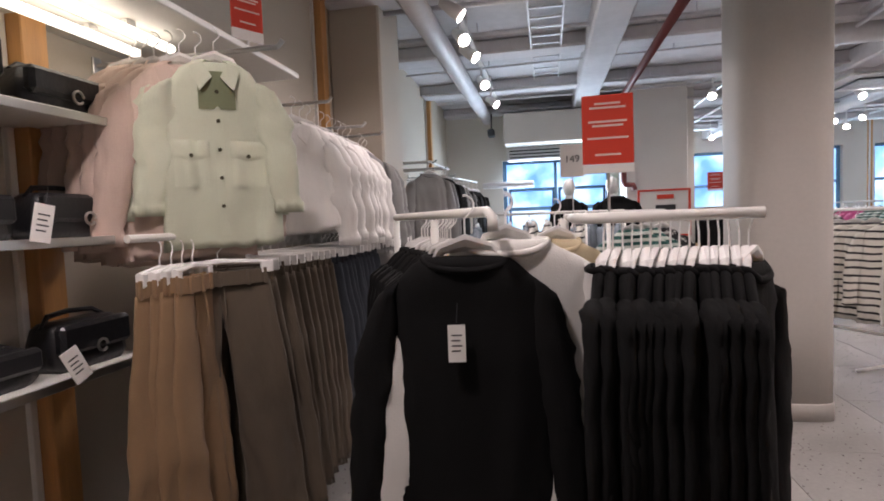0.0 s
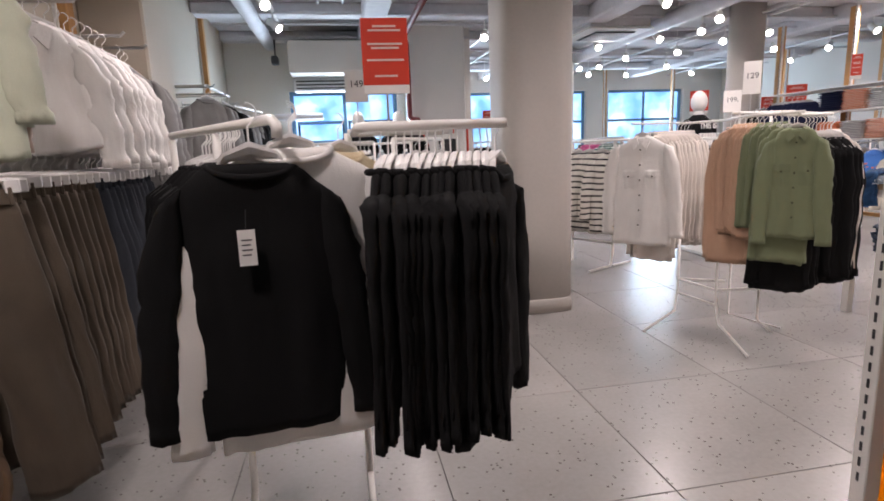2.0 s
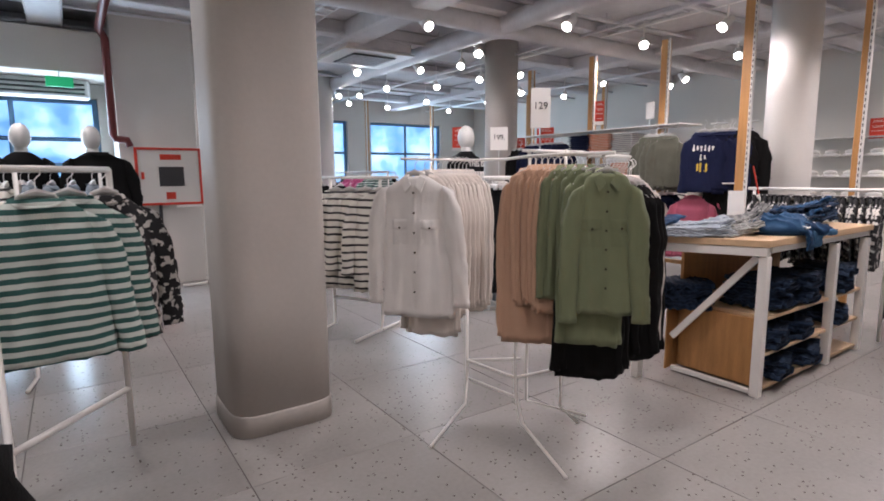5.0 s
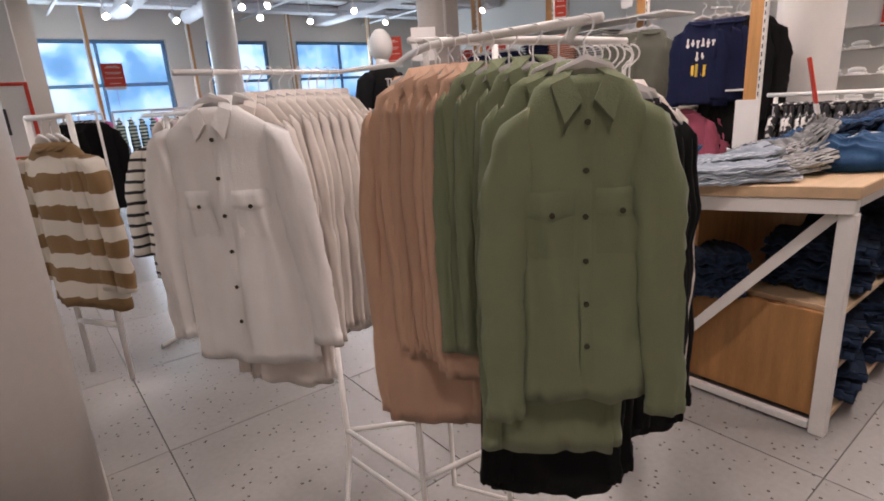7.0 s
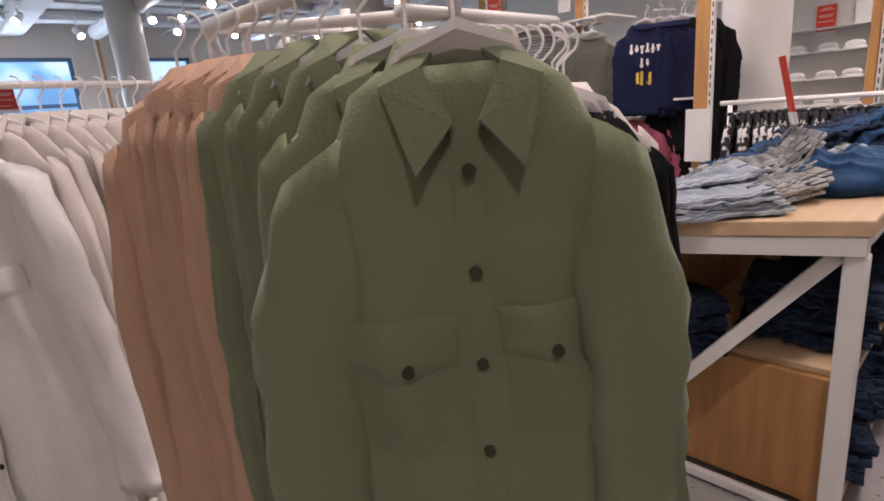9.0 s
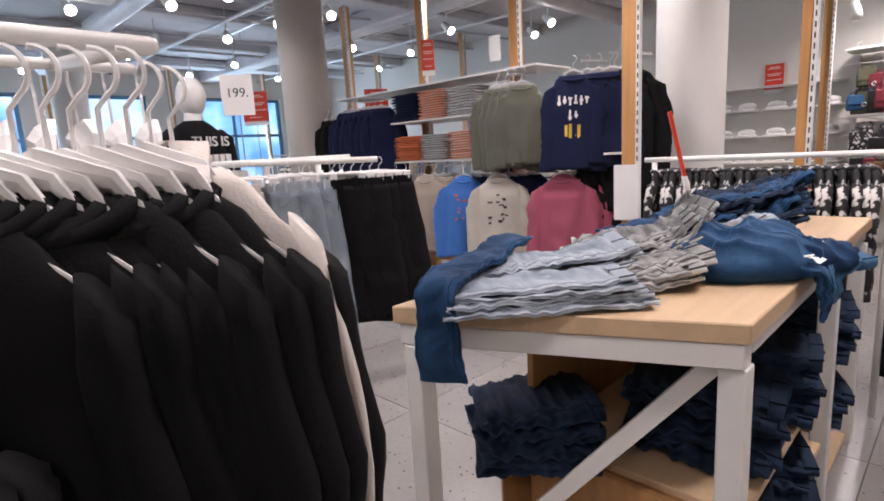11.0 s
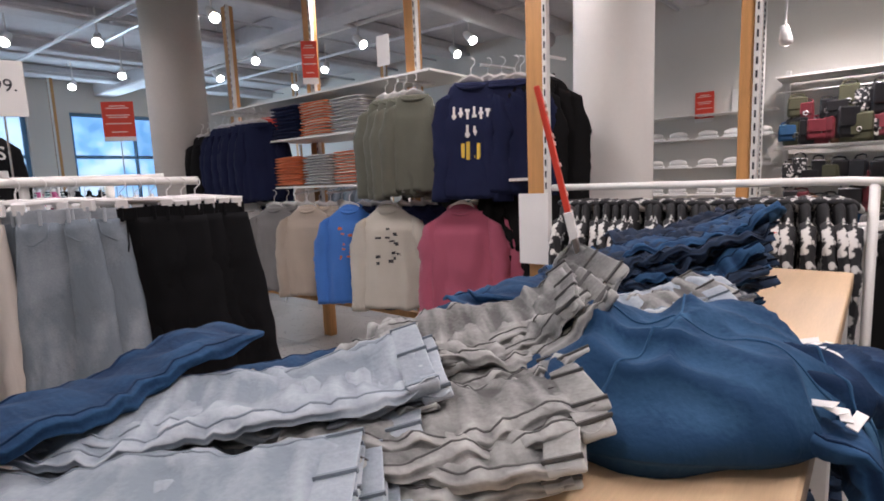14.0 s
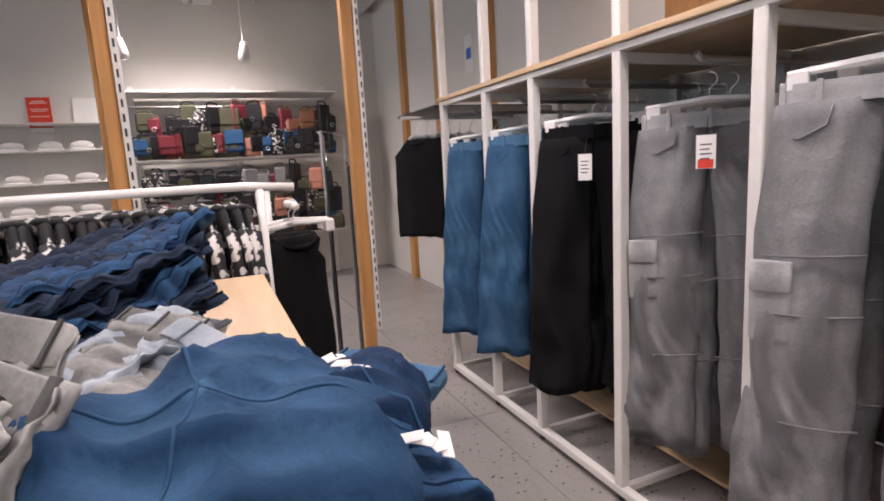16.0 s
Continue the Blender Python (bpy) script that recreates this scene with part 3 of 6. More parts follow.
def handbag(at, turn, w, d, h, material, label, clasp=True):
    b = thing("handbag", label, "handbag", "bags on the shelves", at=at, turn=turn)
    rings = []
    for z, k in ((0, 0.9), (0.15, 1.0), (0.6, 1.0), (0.9, 0.93), (1.0, 0.8)):
        rings.append([(0.5 * w * k * max(-1, min(1, 1.25 * math.cos(a))), 0.5 * d * k * (1 - 0.35 * z) * max(-1, min(1, 1.25 * math.sin(a))), h * z) for a in [2 * math.pi * i / 20 for i in range(20)]])
    smooth(part("body", loft(rings), material, b))
    fl = part("flap", block(-0.49 * w, -0.5 * d - 0.008, h * 0.35, 0.49 * w, -0.3 * d, h * 0.97, 0.012), material, b)
    if clasp:
        part("clasp", tube(arc((0, -0.5 * d - 0.015, h * 0.42), 0.018, 0, 320, 10), 0.004, 6), CHROME, b, "silver ring clasp")
    part("strap", tube([(-0.45 * w, 0, h * 0.9), (-0.3 * w, 0.02, h * 1.12), (0, 0.03, h * 1.16), (0.3 * w, 0.02, h * 1.12), (0.45 * w, 0, h * 0.9)], 0.008, 6), material, b)
    return b


for z, y, w, h, mt, lb in ((1.645, 1.36, 0.28, 0.12, LEATH, "black leather shoulder bag with silver ring clasp"), (1.645, 1.0, 0.32, 0.17, LEATH, "slouchy black leather handbag"),
                           (1.29, 1.37, 0.27, 0.13, LEATH, "black leather flap bag with silver clasp"), (1.29, 1.05, 0.22, 0.12, LEATH, "small black bag with pale tassel"),
                           (0.905, 1.38, 0.26, 0.14, LEATH, "boxy black leather bag"), (0.905, 1.04, 0.32, 0.1, LEATH, "flat black leather clutch"), (0.91, 0.9, 0.3, 0.13, TANL, "tan leather bag behind the clutch"),
                           (1.29, 0.75, 0.26, 0.13, LEATH, "black leather shoulder bag"), (0.905, 0.7, 0.28, 0.1, TANL, "folded tan leather clutch"), (1.645, 0.6, 0.3, 0.14, LEATH, "soft black leather bag")):
    handbag((-1.42, y, z), 90, w, 0.15, h, mt, lb, mt is LEATH)


def swing_tag(at, turn, tilt=0, w=0.045, h=0.075, red=False):
    t = thing("swing_tag", "white paper price tag on a thread", "tag", "price tags")
    t.matrix_world = pose(*at, 0, tilt, turn)
    part("paper", block(-w / 2, -0.0015, -h, w / 2, 0.0015, 0, 0), CARD, t)
    for k in range(4):
        part("print", block(-w * 0.3, -0.0022, -h * (0.3 + 0.14 * k), w * (0.3 - 0.1 * (k % 2)), -0.0016, -h * (0.26 + 0.14 * k), 0), INK, t)
    if red:
        part("sticker", block(-w * 0.4, -0.0026, -h * 0.98, w * 0.4, -0.0023, -h * 0.72, 0), REDC, t)
    part("thread", tube([(0, 0, 0), (0.004, 0.004, 0.05)], 0.001, 4), INK, t)
    return t


swing_tag((-1.27, 1.17, 1.38), 80, 12, 0.05, 0.1)
swing_tag((-1.27, 1.2, 0.99), 80, -25, 0.05, 0.1)


# ---- garments ----
def hanger_mesh(w=0.125):
    bm = tube([(0, 0, -0.005)] + arc((0, 0, -0.022), 0.02, 90, -60, 8) + [(0, 0, -0.05), (0, 0, -0.09)], 0.0022, 6)
    tube([(-w, 0, -0.185), (-w * 0.6, 0, -0.148), (-0.05, 0, -0.112), (0, 0, -0.098), (0.05, 0, -0.112), (w * 0.6, 0, -0.148), (w, 0, -0.185)], [0.005, 0.008, 0.016, 0.026, 0.016, 0.008, 0.005], 8, bm, 0.4)
    return bm


HANGER = bpy.data.meshes.new("hanger")
_b = hanger_mesh()
_b.to_mesh(HANGER)
_b.free()
HANGER.materials.append(PLAST)
CLIPM = bpy.data.meshes.new("clip_hanger")
_b = tube([(0, 0, -0.005)] + arc((0, 0, -0.022), 0.02, 90, -60, 8) + [(0, 0, -0.05), (0, 0, -0.075)], 0.0022, 6)
tube([(-0.17, 0, -0.09), (0, 0, -0.078), (0.17, 0, -0.09)], [0.008, 0.01, 0.008], 6, _b)
for sx in (-0.15, 0.15):
    block(sx - 0.02, -0.012, -0.125, sx + 0.02, 0.012, -0.085, 0.003, _b)
_b.to_mesh(CLIPM)
_b.free()
CLIPM.materials.append(PLAST)


def add_hanger(m, clip=False):
    ob = new("clip_hanger" if clip else "hanger", CLIPM if clip else HANGER)
    ob.matrix_world = m
    return tagged(ob, "white plastic clip hanger on a rail" if clip else "white plastic clothes hanger on a rail", "hanger", "clip hangers" if clip else "clothes hangers")


def crease(x, z, seed):
    """Folds of hanging cloth: broad upright waves with sharp valleys, and a few slanting ones."""
    u = x * 10 + seed * 3.1 + 0.7 * noise.noise((x * 3, z * 2.4, seed))
    a = noise.noise((u, z * 0.9, seed))
    b = 0.4 - 1.7 * abs(noise.noise((u * 2.2 + 5, z * 1.3 + seed, 2.0)))
    c = noise.noise((x * 7 + z * 6, z * 7 - x * 4, seed + 9))
    return a + 0.55 * b + 0.3 * c


def body_rings(prof, seed, fold, n=48):
    rings = []
    for z, hw, dp in prof:
        t = min(1, max(0, (-z - 0.15) / 0.25))
        r = []
        for i in range(n):
            a = 2 * math.pi * i / n
            c, s = math.cos(a), math.sin(a)
            x = hw * (abs(c) ** 0.8) * (1 if c > 0 else -1)
            f = fold * t
            y = dp * s + f * crease(x, z, seed)
            x += 0.6 * f * noise.noise((seed, z * 3.2, s))
            r.append((x, y, z + t * t * (0.016 * noise.noise((x * 6, seed, 1.7)) + 0.012 * noise.noise((x * 22, seed + s, 4.7)))))
        rings.append(r)
    rings.append([(x * 0.985, y * 0.85, z + 0.001) for x, y, z in rings[-1]])
    return rings


def top_proto(name, label, cat, group, material, length=0.68, w=0.23, depth=0.045, sleeve=0.52, seed=1.0, fold=0.03, collar=None, flare=1.0, neck=0.075, drop=0.025, spread=0.07, arm=0.066):
    """A long-sleeved top as it hangs: body, two sleeves, neckband or shirt collar. The origin is the top of its hanger's hook."""
    g = thing(name, label, cat, group)
    z0 = -0.12
    top, slim = min(0.03, depth), max(0.013, min(0.045, depth))
    prof = [(z0, neck, top * 0.8), (z0 - 0.02, neck + 0.03, top), (z0 - drop - 0.035, w * 0.75, top), (z0 - drop - 0.07, w * 0.97, top)]
    for k in range(1, 21):
        t = k / 20
        prof.append((z0 - 0.095 - t * (length - 0.095), w * (0.95 + (flare - 0.95) * t), depth * (0.75 + 0.35 * t)))
    SHAPE[g.name] = (prof, seed, fold)
    smooth(part("body", loft(body_rings(prof, seed, fold)), material, g))
    for sx in ((-1, 1) if sleeve > 0.2 else ()):
        rings = []
        for k in range(22):
            t = k / 21
            bend = math.sin(math.pi * t)
            cx = sx * (w * 0.9 + spread * (t ** 0.7) + 0.012 * bend * math.sin(seed + sx) + 0.008 * noise.noise((t * 6, seed, sx)))
            cy = 0.5 * fold * noise.noise((t * 2.2, seed + sx, 6.0)) - 0.25 * slim * t
            cz = z0 - 0.075 - sleeve * t
            rx, ry = arm * (1 - 0.3 * t), slim * (1.0 - 0.25 * t)
            ring = []
            for i in range(18):
                a = 2 * math.pi * i / 18
                q = 1 + 0.16 * noise.noise((2 * math.cos(a), t * 15, seed + 3 * sx)) + 0.14 * (0.5 - abs(noise.noise((math.cos(a) * 1.5 + seed, t * 9 + math.sin(a), sx * 2.0))) * 2)
                ring.append((cx + q * rx * math.cos(a) * (0.5 + 0.5 * min(1, 4 * t)), cy + q * ry * math.sin(a) + 0.35 * fold * noise.noise((4 * math.cos(a) + seed, t * 4, sx)), cz - 0.02 * sx * math.cos(a) * (1 - t)))
            rings.append(ring)
        last = rings[-1]
        rings += [[(x + 0.05 * (x - cx), y, z - 0.001) for x, y, z in last], [(x + 0.05 * (x - cx), y, z - 0.035) for x, y, z in last]]
        smooth(part("sleeve", loft(rings), material, g))
    if collar:
        for sx in (-1, 1):
            b = bmesh.new()
            q = [(0, 0.03, z0 + 0.035), (sx * 0.055, 0.02, z0 + 0.03), (sx * 0.075, -0.03, z0 - 0.015), (sx * 0.05, -0.05, z0 - 0.095), (sx * 0.012, -0.046, z0 - 0.05), (sx * 0.036, -0.03, z0 + 0.0)]
            vs = [b.verts.new(p) for p in q]
            b.faces.new((vs[0], vs[1], vs[5])), b.faces.new((vs[1], vs[2], vs[5])), b.faces.new((vs[2], vs[3], vs[4], vs[5]))
            bmesh.ops.recalc_face_normals(b, faces=b.faces)
            bmesh.ops.solidify(b, geom=b.faces[:], thickness=0.006)
            part("collar", b, collar, g)
    else:
        smooth(part("neckband", tube([(neck * 1.05 * math.cos(a), 0.034 * math.sin(a), z0 - 0.004 - 0.03 * (math.sin(a) < -0.1) * -math.sin(a)) for a in [2 * math.pi * i / 20 for i in range(21)]], 0.009, 6), material, g))
    return g


SHAPE = {}


def lie(g, x, z):
    """The front surface of a hanging top at (x, z)."""
    prof, seed, fold = SHAPE[g.name]
    for (za, ha, da), (zb, hb, db) in zip(prof, prof[1:]):
        if zb <= z <= za:
            f = (za - z) / (za - zb)
            break
    hw, dp = ha + (hb - ha) * f, da + (db - da) * f
    c = min(0.98, abs(x) / hw) ** 1.25
    t = min(1, max(0, (-z - 0.15) / 0.25))
    return -dp * math.sqrt(1 - c * c) + fold * t * crease(x, z, seed)


def patch(name, g, material, x0, x1, z0, z1, lift=0.005, tip=0.0, nx=8, nz=6):
    """A panel of cloth that follows the front of a top."""
    b = bmesh.new()
    grid = []
    for j in range(nz + 1):
        z = z1 + (z0 - z1) * j / nz
        r = []
        for i in range(nx + 1):
            x = x0 + (x1 - x0) * i / nx
            zz = z - tip * (j / nz) * (1 - abs(2 * i / nx - 1))
            edge = 0.4 if i in (0, nx) or j in (0, nz) else 1.0
            r.append(b.verts.new((x, lie(g, x, zz) - lift * edge, zz)))
        grid.append(r)
    for ra, rb in zip(grid, grid[1:]):
        for i in range(nx):
            b.faces.new((ra[i], rb[i], rb[i + 1], ra[i + 1]))
    return smooth(part(name, b, material, g))


def front(g, material, button, length, pockets=True, rows=6, px=0.095, pz=-0.37):
    """Placket, buttons and flap pockets on a shirt's front."""
    patch("placket", g, material, -0.015, 0.015, -0.12 - length * 0.93, -0.17, 0.005, nx=2, nz=20)
    for k in range(rows):
        z = -0.215 - k * (length - 0.14) / rows
        y = lie(g, 0, z)
        part("button", tube([(0, y - 0.003, z), (0, y - 0.009, z)], 0.0065, 10), button, g, "small dark button")
    if pockets:
        for sx in (-1, 1):
            patch("pocket", g, material, sx * px - 0.052, sx * px + 0.052, pz - 0.15, pz - 0.03, 0.004)
            patch("pocket_flap", g, material, sx * px - 0.055, sx * px + 0.055, pz - 0.055, pz, 0.009, 0.012)
            y = lie(g, sx * px, pz - 0.05)
            part("button", tube([(sx * px, y - 0.007, pz - 0.05), (sx * px, y - 0.014, pz - 0.05)], 0.0065, 10), button, g)


def slab_box(x, y, z, w, d, h):
    """A soft pillow of cloth, for patch pockets."""
    return loft([[(x + w * k * max(-1, min(1, 1.3 * math.cos(a))), y + d * k * max(-1, min(1, 1.3 * math.sin(a))), z + h * q) for a in [2 * math.pi * i / 16 for i in range(16)]] for q, k in ((-1, 0.9), (-0.9, 1.0), (0.9, 1.0), (1, 0.9))])


def trouser_proto(name, label, group, material, length=1.0, w=0.19, leg=0.1, seed=1.0, fold=0.02, pockets=0, flare=1.0, depth=0.042):
    """Trousers hung by the waist from clips."""
    g = thing(name, label, "trousers", group)
    z0 = -0.115
    part("waistband", loft([[(w * 0.97 * math.cos(a), 0.026 * math.sin(a), z) for a in [2 * math.pi * i / 24 for i in range(24)]] for z in (z0 - 0.042, z0 - 0.02, z0 + 0.004)]), material, g)
    for sx in (-1, 1):
        rings = []
        for k in range(27):
            t = k / 26
            z = z0 - 0.035 - t * (length - 0.035)
            top = max(0.0, 1 - (z0 - z) / 0.3)
            hw = leg * (0.97 + (flare - 0.97) * t) * (1 - top) + w * 0.5 * (1 + 0.12 * math.sin(math.pi * top)) * top
            cx = sx * ((leg * (0.97 + (flare - 0.97) * t) + 0.008 + 0.03 * t) * (1 - top) + w * 0.5 * top)
            dp = depth - 0.4 * depth * top
            r = []
            for i in range(32):
                a = 2 * math.pi * i / 32
                x, y = hw * math.cos(a), dp * math.sin(a)
                f = fold * min(1, 0.25 + 1.2 * t)
                y += f * (1.5 * crease(cx + x, 1.6 * z, seed) + 0.45 * (0.4 - abs(noise.noise((x * 9 + t * 5, t * 16 - x * 8, seed + sx)))) + 0.3 * top * noise.noise((x * 24, t * 22, seed)))
                r.append((cx + x + 0.35 * f * noise.noise((t * 7, seed, math.sin(a))), y, z + (0.008 + 0.012 * t) * noise.noise((x * 12, t, seed + sx))))
            rings.append(r)
        rings.append([(cx + 0.97 * (x - cx), y * 0.85, z + 0.001) for x, y, z in rings[-1]])
        smooth(part("leg", loft(rings), material, g))
    for k in range(5):
        a = math.pi * (1.1 + 0.2 * k)
        part("belt_loop", block(w * math.cos(a) - 0.006, 0.03 * math.sin(a) - 0.004, z0 - 0.045, w * math.cos(a) + 0.006, 0.03 * math.sin(a) + 0.004, z0 + 0.008, 0.002), material, g)
    smooth(part("fly_seam", tube([(0.012, -0.026, z0 - 0.045), (0.012, -0.034, z0 - 0.13), (0.0, -0.03, z0 - 0.18)], 0.0025, 5), material, g))
    if pockets:
        for sx in (-1, 1):
            smooth(part("front_pocket", tube([(sx * w * 0.45, -0.026, z0 - 0.045), (sx * w * 0.5, -0.034, z0 - 0.085), (sx * w * 0.75, -0.03, z0 - 0.11), (sx * w * 0.98, -0.008, z0 - 0.105)], 0.0025, 5), material, g))
            if pockets > 1:
                for z in (-0.47, -0.6, -0.85):
                    smooth(part("seam", tube([(sx * leg * 1.05 + leg * q, -0.045 * math.sqrt(max(0.05, 1 - q * q)) - 0.006, z + 0.006 * q) for q in (-0.9, -0.5, 0, 0.5, 0.9)], 0.0028, 5), material, g))
                for z, h in ((-0.58, 0.09), (-0.52, 0.035)):
                    smooth(part("cargo_pocket" if h > 0.05 else "cargo_flap", slab_box(sx * leg * 1.75, -0.03 - 0.004 * (h < 0.05), z, 0.042, 0.012, h), material, g))
    return g


def row(proto, a, b, n, turn, clip=False, jitter=3.0, hangers=True, size=1.0):
    """n copies hung along a rail from a to b, each turned to face turn degrees."""
    a, b = Vector(a), Vector(b)
    for k in range(n):
        p = a.lerp(b, k / max(1, n - 1))
        m = pose(p.x, p.y, p.z, random.uniform(-1.2, 1.2), random.uniform(-1.5, 1.5), turn + random.uniform(-jitter, jitter)) @ Matrix.Scale(size, 4) @ Matrix.Scale(1 + (0.05 * random.random() - 0.03 if n > 1 else 0), 4, (0, 0, 1))
        if not proto.get("used"):
            proto["used"] = 1
            proto.matrix_world = m
        else:
            copy_thing(proto, m)
        if hangers:
            add_hanger(m, clip)


def stand(name, label, rail, legs, at=(0, 0, 0), r=0.013, mat=None):
    s = thing(name, label, "clothes rack", "clothes racks", at=at)
    for p in rail:
        smooth(part("rail", tube(p, r, 10), mat or WHITE, s))
    for p in legs:
        smooth(part("leg", tube(p, r, 10), mat or WHITE, s))
    return s


# --- knitwear rack beside the shelf wall ---
stand("knitwear_rack", "white tubular clothes rack with two arms", [[(-0.66, 2.35, 1.31), (-0.6, 2.1, 1.315), (-0.14, 1.28, 1.315), (-0.125, 1.25, 1.3), (-0.125, 1.245, 1.27)], [(0.07, 1.7, 1.29), (0.07, 1.32, 1.29), (0.1, 1.28, 1.29), (0.46, 1.28, 1.29)], [(0.05, 1.7, 1.29), (0.4, 1.7, 1.29)]],
      [[(0.05, 1.7, 1.29), (0.05, 1.7, 0.1), (0.05, 1.75, 0.02), (0.05, 2.0, 0.02)], [(-0.35, 1.66, 1.3), (-0.35, 1.66, 0.1), (-0.35, 1.6, 0.02), (-0.35, 1.3, 0.02)],
       [(-0.35, 1.66, 0.25), (0.05, 1.7, 0.25)], [(-0.6, 2.1, 1.3), (-0.6, 2.1, 0.02)], [(0.05, 1.7, 0.06), (0.05, 1.6, 0.02), (0.05, 1.2, 0.02)]])
blk = top_proto("sweater", "black fine-knit long-sleeved sweater on a white hanger", "sweater", "black sweaters on the rack", BLACKC, 0.72, 0.21, 0.03, 0.6, 2.2, 0.018, spread=0.075, neck=0.1, drop=0.012, arm=0.056)
row(blk, (-0.2, 1.3, 1.33), (-0.2, 1.3, 1.33), 1, 8, jitter=0, hangers=False)
add_hanger(pose(-0.2, 1.3, 1.36, 0, 0, 8) @ Matrix.Scale(1.2, 4))
wht = top_proto("sweater", "off-white knitted sweater behind the black one", "sweater", "white sweaters on the rack", OFFW, 0.8, 0.245, 0.022, 0.68, 4.1, 0.016, spread=0.1, neck=0.1, drop=0.012)
row(wht, (-0.105, 1.345, 1.365), (-0.11, 1.44, 1.36), 3, 10, jitter=1)
CREAMK = cloth("cream_knit", (0.56, 0.46, 0.3), 0.08)
crm = top_proto("top", "cream knitted top with a soft collar", "top", "", CREAMK, 0.6, 0.19, 0.035, 0.5, 7.0, 0.02, drop=0.0)
row(crm, (0.02, 1.6, 1.35), (0.02, 1.6, 1.35), 1, 24)
cdg = top_proto("cardigan", "black knitted cardigan hung close among others", "cardigan", "black cardigans on the rail", BLACKC, 0.6, 0.19, 0.02, 0.56, 5.3, 0.03, flare=1.12, spread=0.01, arm=0.05)
row(cdg, (0.125, 1.28, 1.3), (0.41, 1.28, 1.3), 15, 80, jitter=6)
row(cdg, (-0.3, 1.62, 1.32), (-0.46, 1.95, 1.32), 9, 22)
cd2 = top_proto("cardigan", "black knitted cardigan turned outwards at the rail's end", "cardigan", "black cardigans on the rail", BLACKC, 0.62, 0.17, 0.03, 0.6, 1.3, 0.02, flare=1.1, spread=0.05)
row(cd2, (0.43, 1.28, 1.3), (0.43, 1.28, 1.3), 1, 52, jitter=0)
for k in range(9):
    add_hanger(pose(-0.3 - 0.02 * k, 1.66 + 0.035 * k, 1.322, 0, 0, 22 + random.uniform(-6, 6)))
strg = top_proto("sweater", "green and white striped knitted sweater", "sweater", "striped sweaters", STRIPG, 0.62, 0.2, 0.05, 0.52, 3.0, 0.02)
row(strg, (0.5, 3.4, 1.31), (0.6, 3.6, 1.31), 2, 5)
stand("stripe_rack", "white tubular rack of striped sweaters", [[(0.35, 3.3, 1.3), (0.75, 3.75, 1.3)]], [[(0.35, 3.3, 1.3), (0.35, 3.3, 0.02), (0.35, 3.0, 0.015)], [(0.75, 3.75, 1.3), (0.75, 3.75, 0.02)], [(0.35, 3.3, 0.3), (0.75, 3.75, 0.3)]])
spk = top_proto("cardigan", "black and white patterned cardigan", "cardigan", "", SPECK, 0.66, 0.2, 0.05, 0.52, 6.4, 0.03)
row(spk, (0.72, 3.72, 1.31), (0.72, 3.72, 1.31), 1, 25)
red_sign((0.21, 1.95, 1.47), -2, 0.17, 0.235, 0.17, foot=0.016)
price_card("149", (0.13, 2.85, 1.49), -3, 0.12, 0.165, 1.48, 0.05)
swing_tag((-0.22, 1.247, 1.05), 8, 0, 0.042, 0.09)

# --- shirts rack in the middle ---
stand("shirt_rack", "white tubular clothes rack with splayed feet", [[(2.05, 3.44, 1.352), (2.25, 3.5, 1.352), (2.62, 3.6, 1.352), (2.66, 3.3, 1.352), (2.5, 3.0, 1.352), (2.41, 2.8, 1.352), (2.45, 2.4, 1.352)], [(2.5, 3.0, 1.385), (2.95, 3.0, 1.385)], [(2.55, 2.62, 1.345), (2.85, 2.62, 1.345)]],
      [[(2.34, 2.86, 1.0), (2.34, 2.86, 0.2), (2.33, 2.8, 0.06), (2.2, 2.39, 0.016)], [(2.3, 3.2, 0.55), (2.3, 3.2, 0.2), (2.24, 3.14, 0.06), (1.88, 2.93, 0.016)], [(2.62, 2.82, 1.385), (2.62, 2.82, 0.06), (2.62, 2.7, 0.016)], [(2.55, 3.0, 1.385), (2.55, 3.0, 0.05), (2.72, 2.73, 0.016)],
       [(2.34, 2.86, 0.27), (2.62, 2.82, 0.27)], [(2.3, 3.2, 0.27), (2.55, 3.05, 0.27)], [(2.34, 2.86, 0.27), (2.3, 3.2, 0.27)], [(2.3, 3.2, 0.17), (2.34, 2.86, 0.17)], [(2.85, 3.0, 1.385), (2.85, 2.62, 1.345)], [(2.45, 2.44, 1.352), (2.62, 2.6, 1.345)], [(2.55, 3.0, 1.385), (2.62, 2.62, 1.345)]], r=0.008)
whs = top_proto("shirt", "off-white viscose shirt with dark buttons", "shirt", "off-white shirts on the rack", ECRU, 0.98, 0.18, 0.017, 0.84, 1.4, 0.034, collar=ECRU, spread=0.02, arm=0.034)
whs1 = top_proto("shirt", "white shirt with dark buttons and chest pockets", "shirt", "", OFFW, 0.84, 0.23, 0.03, 0.66, 9.4, 0.03, collar=OFFW)
front(whs1, OFFW, OLIVEB, 0.84)
row(whs1, (2.14, 3.45, 1.37), (2.14, 3.45, 1.37), 1, -52, jitter=0, size=0.92)
row(whs, (2.22, 3.48, 1.37), (2.6, 3.6, 1.37), 11, -50, size=0.9, jitter=4)
snd = top_proto("shirt", "sand-coloured viscose shirt on a white hanger", "shirt", "sand shirts on the rack", SAND, 1.04, 0.155, 0.017, 0.9, 2.7, 0.024, collar=SAND, spread=0.012, arm=0.032)
row(snd, (2.375, 2.82, 1.365), (2.41, 2.66, 1.365), 6, -46, size=0.8, jitter=4)
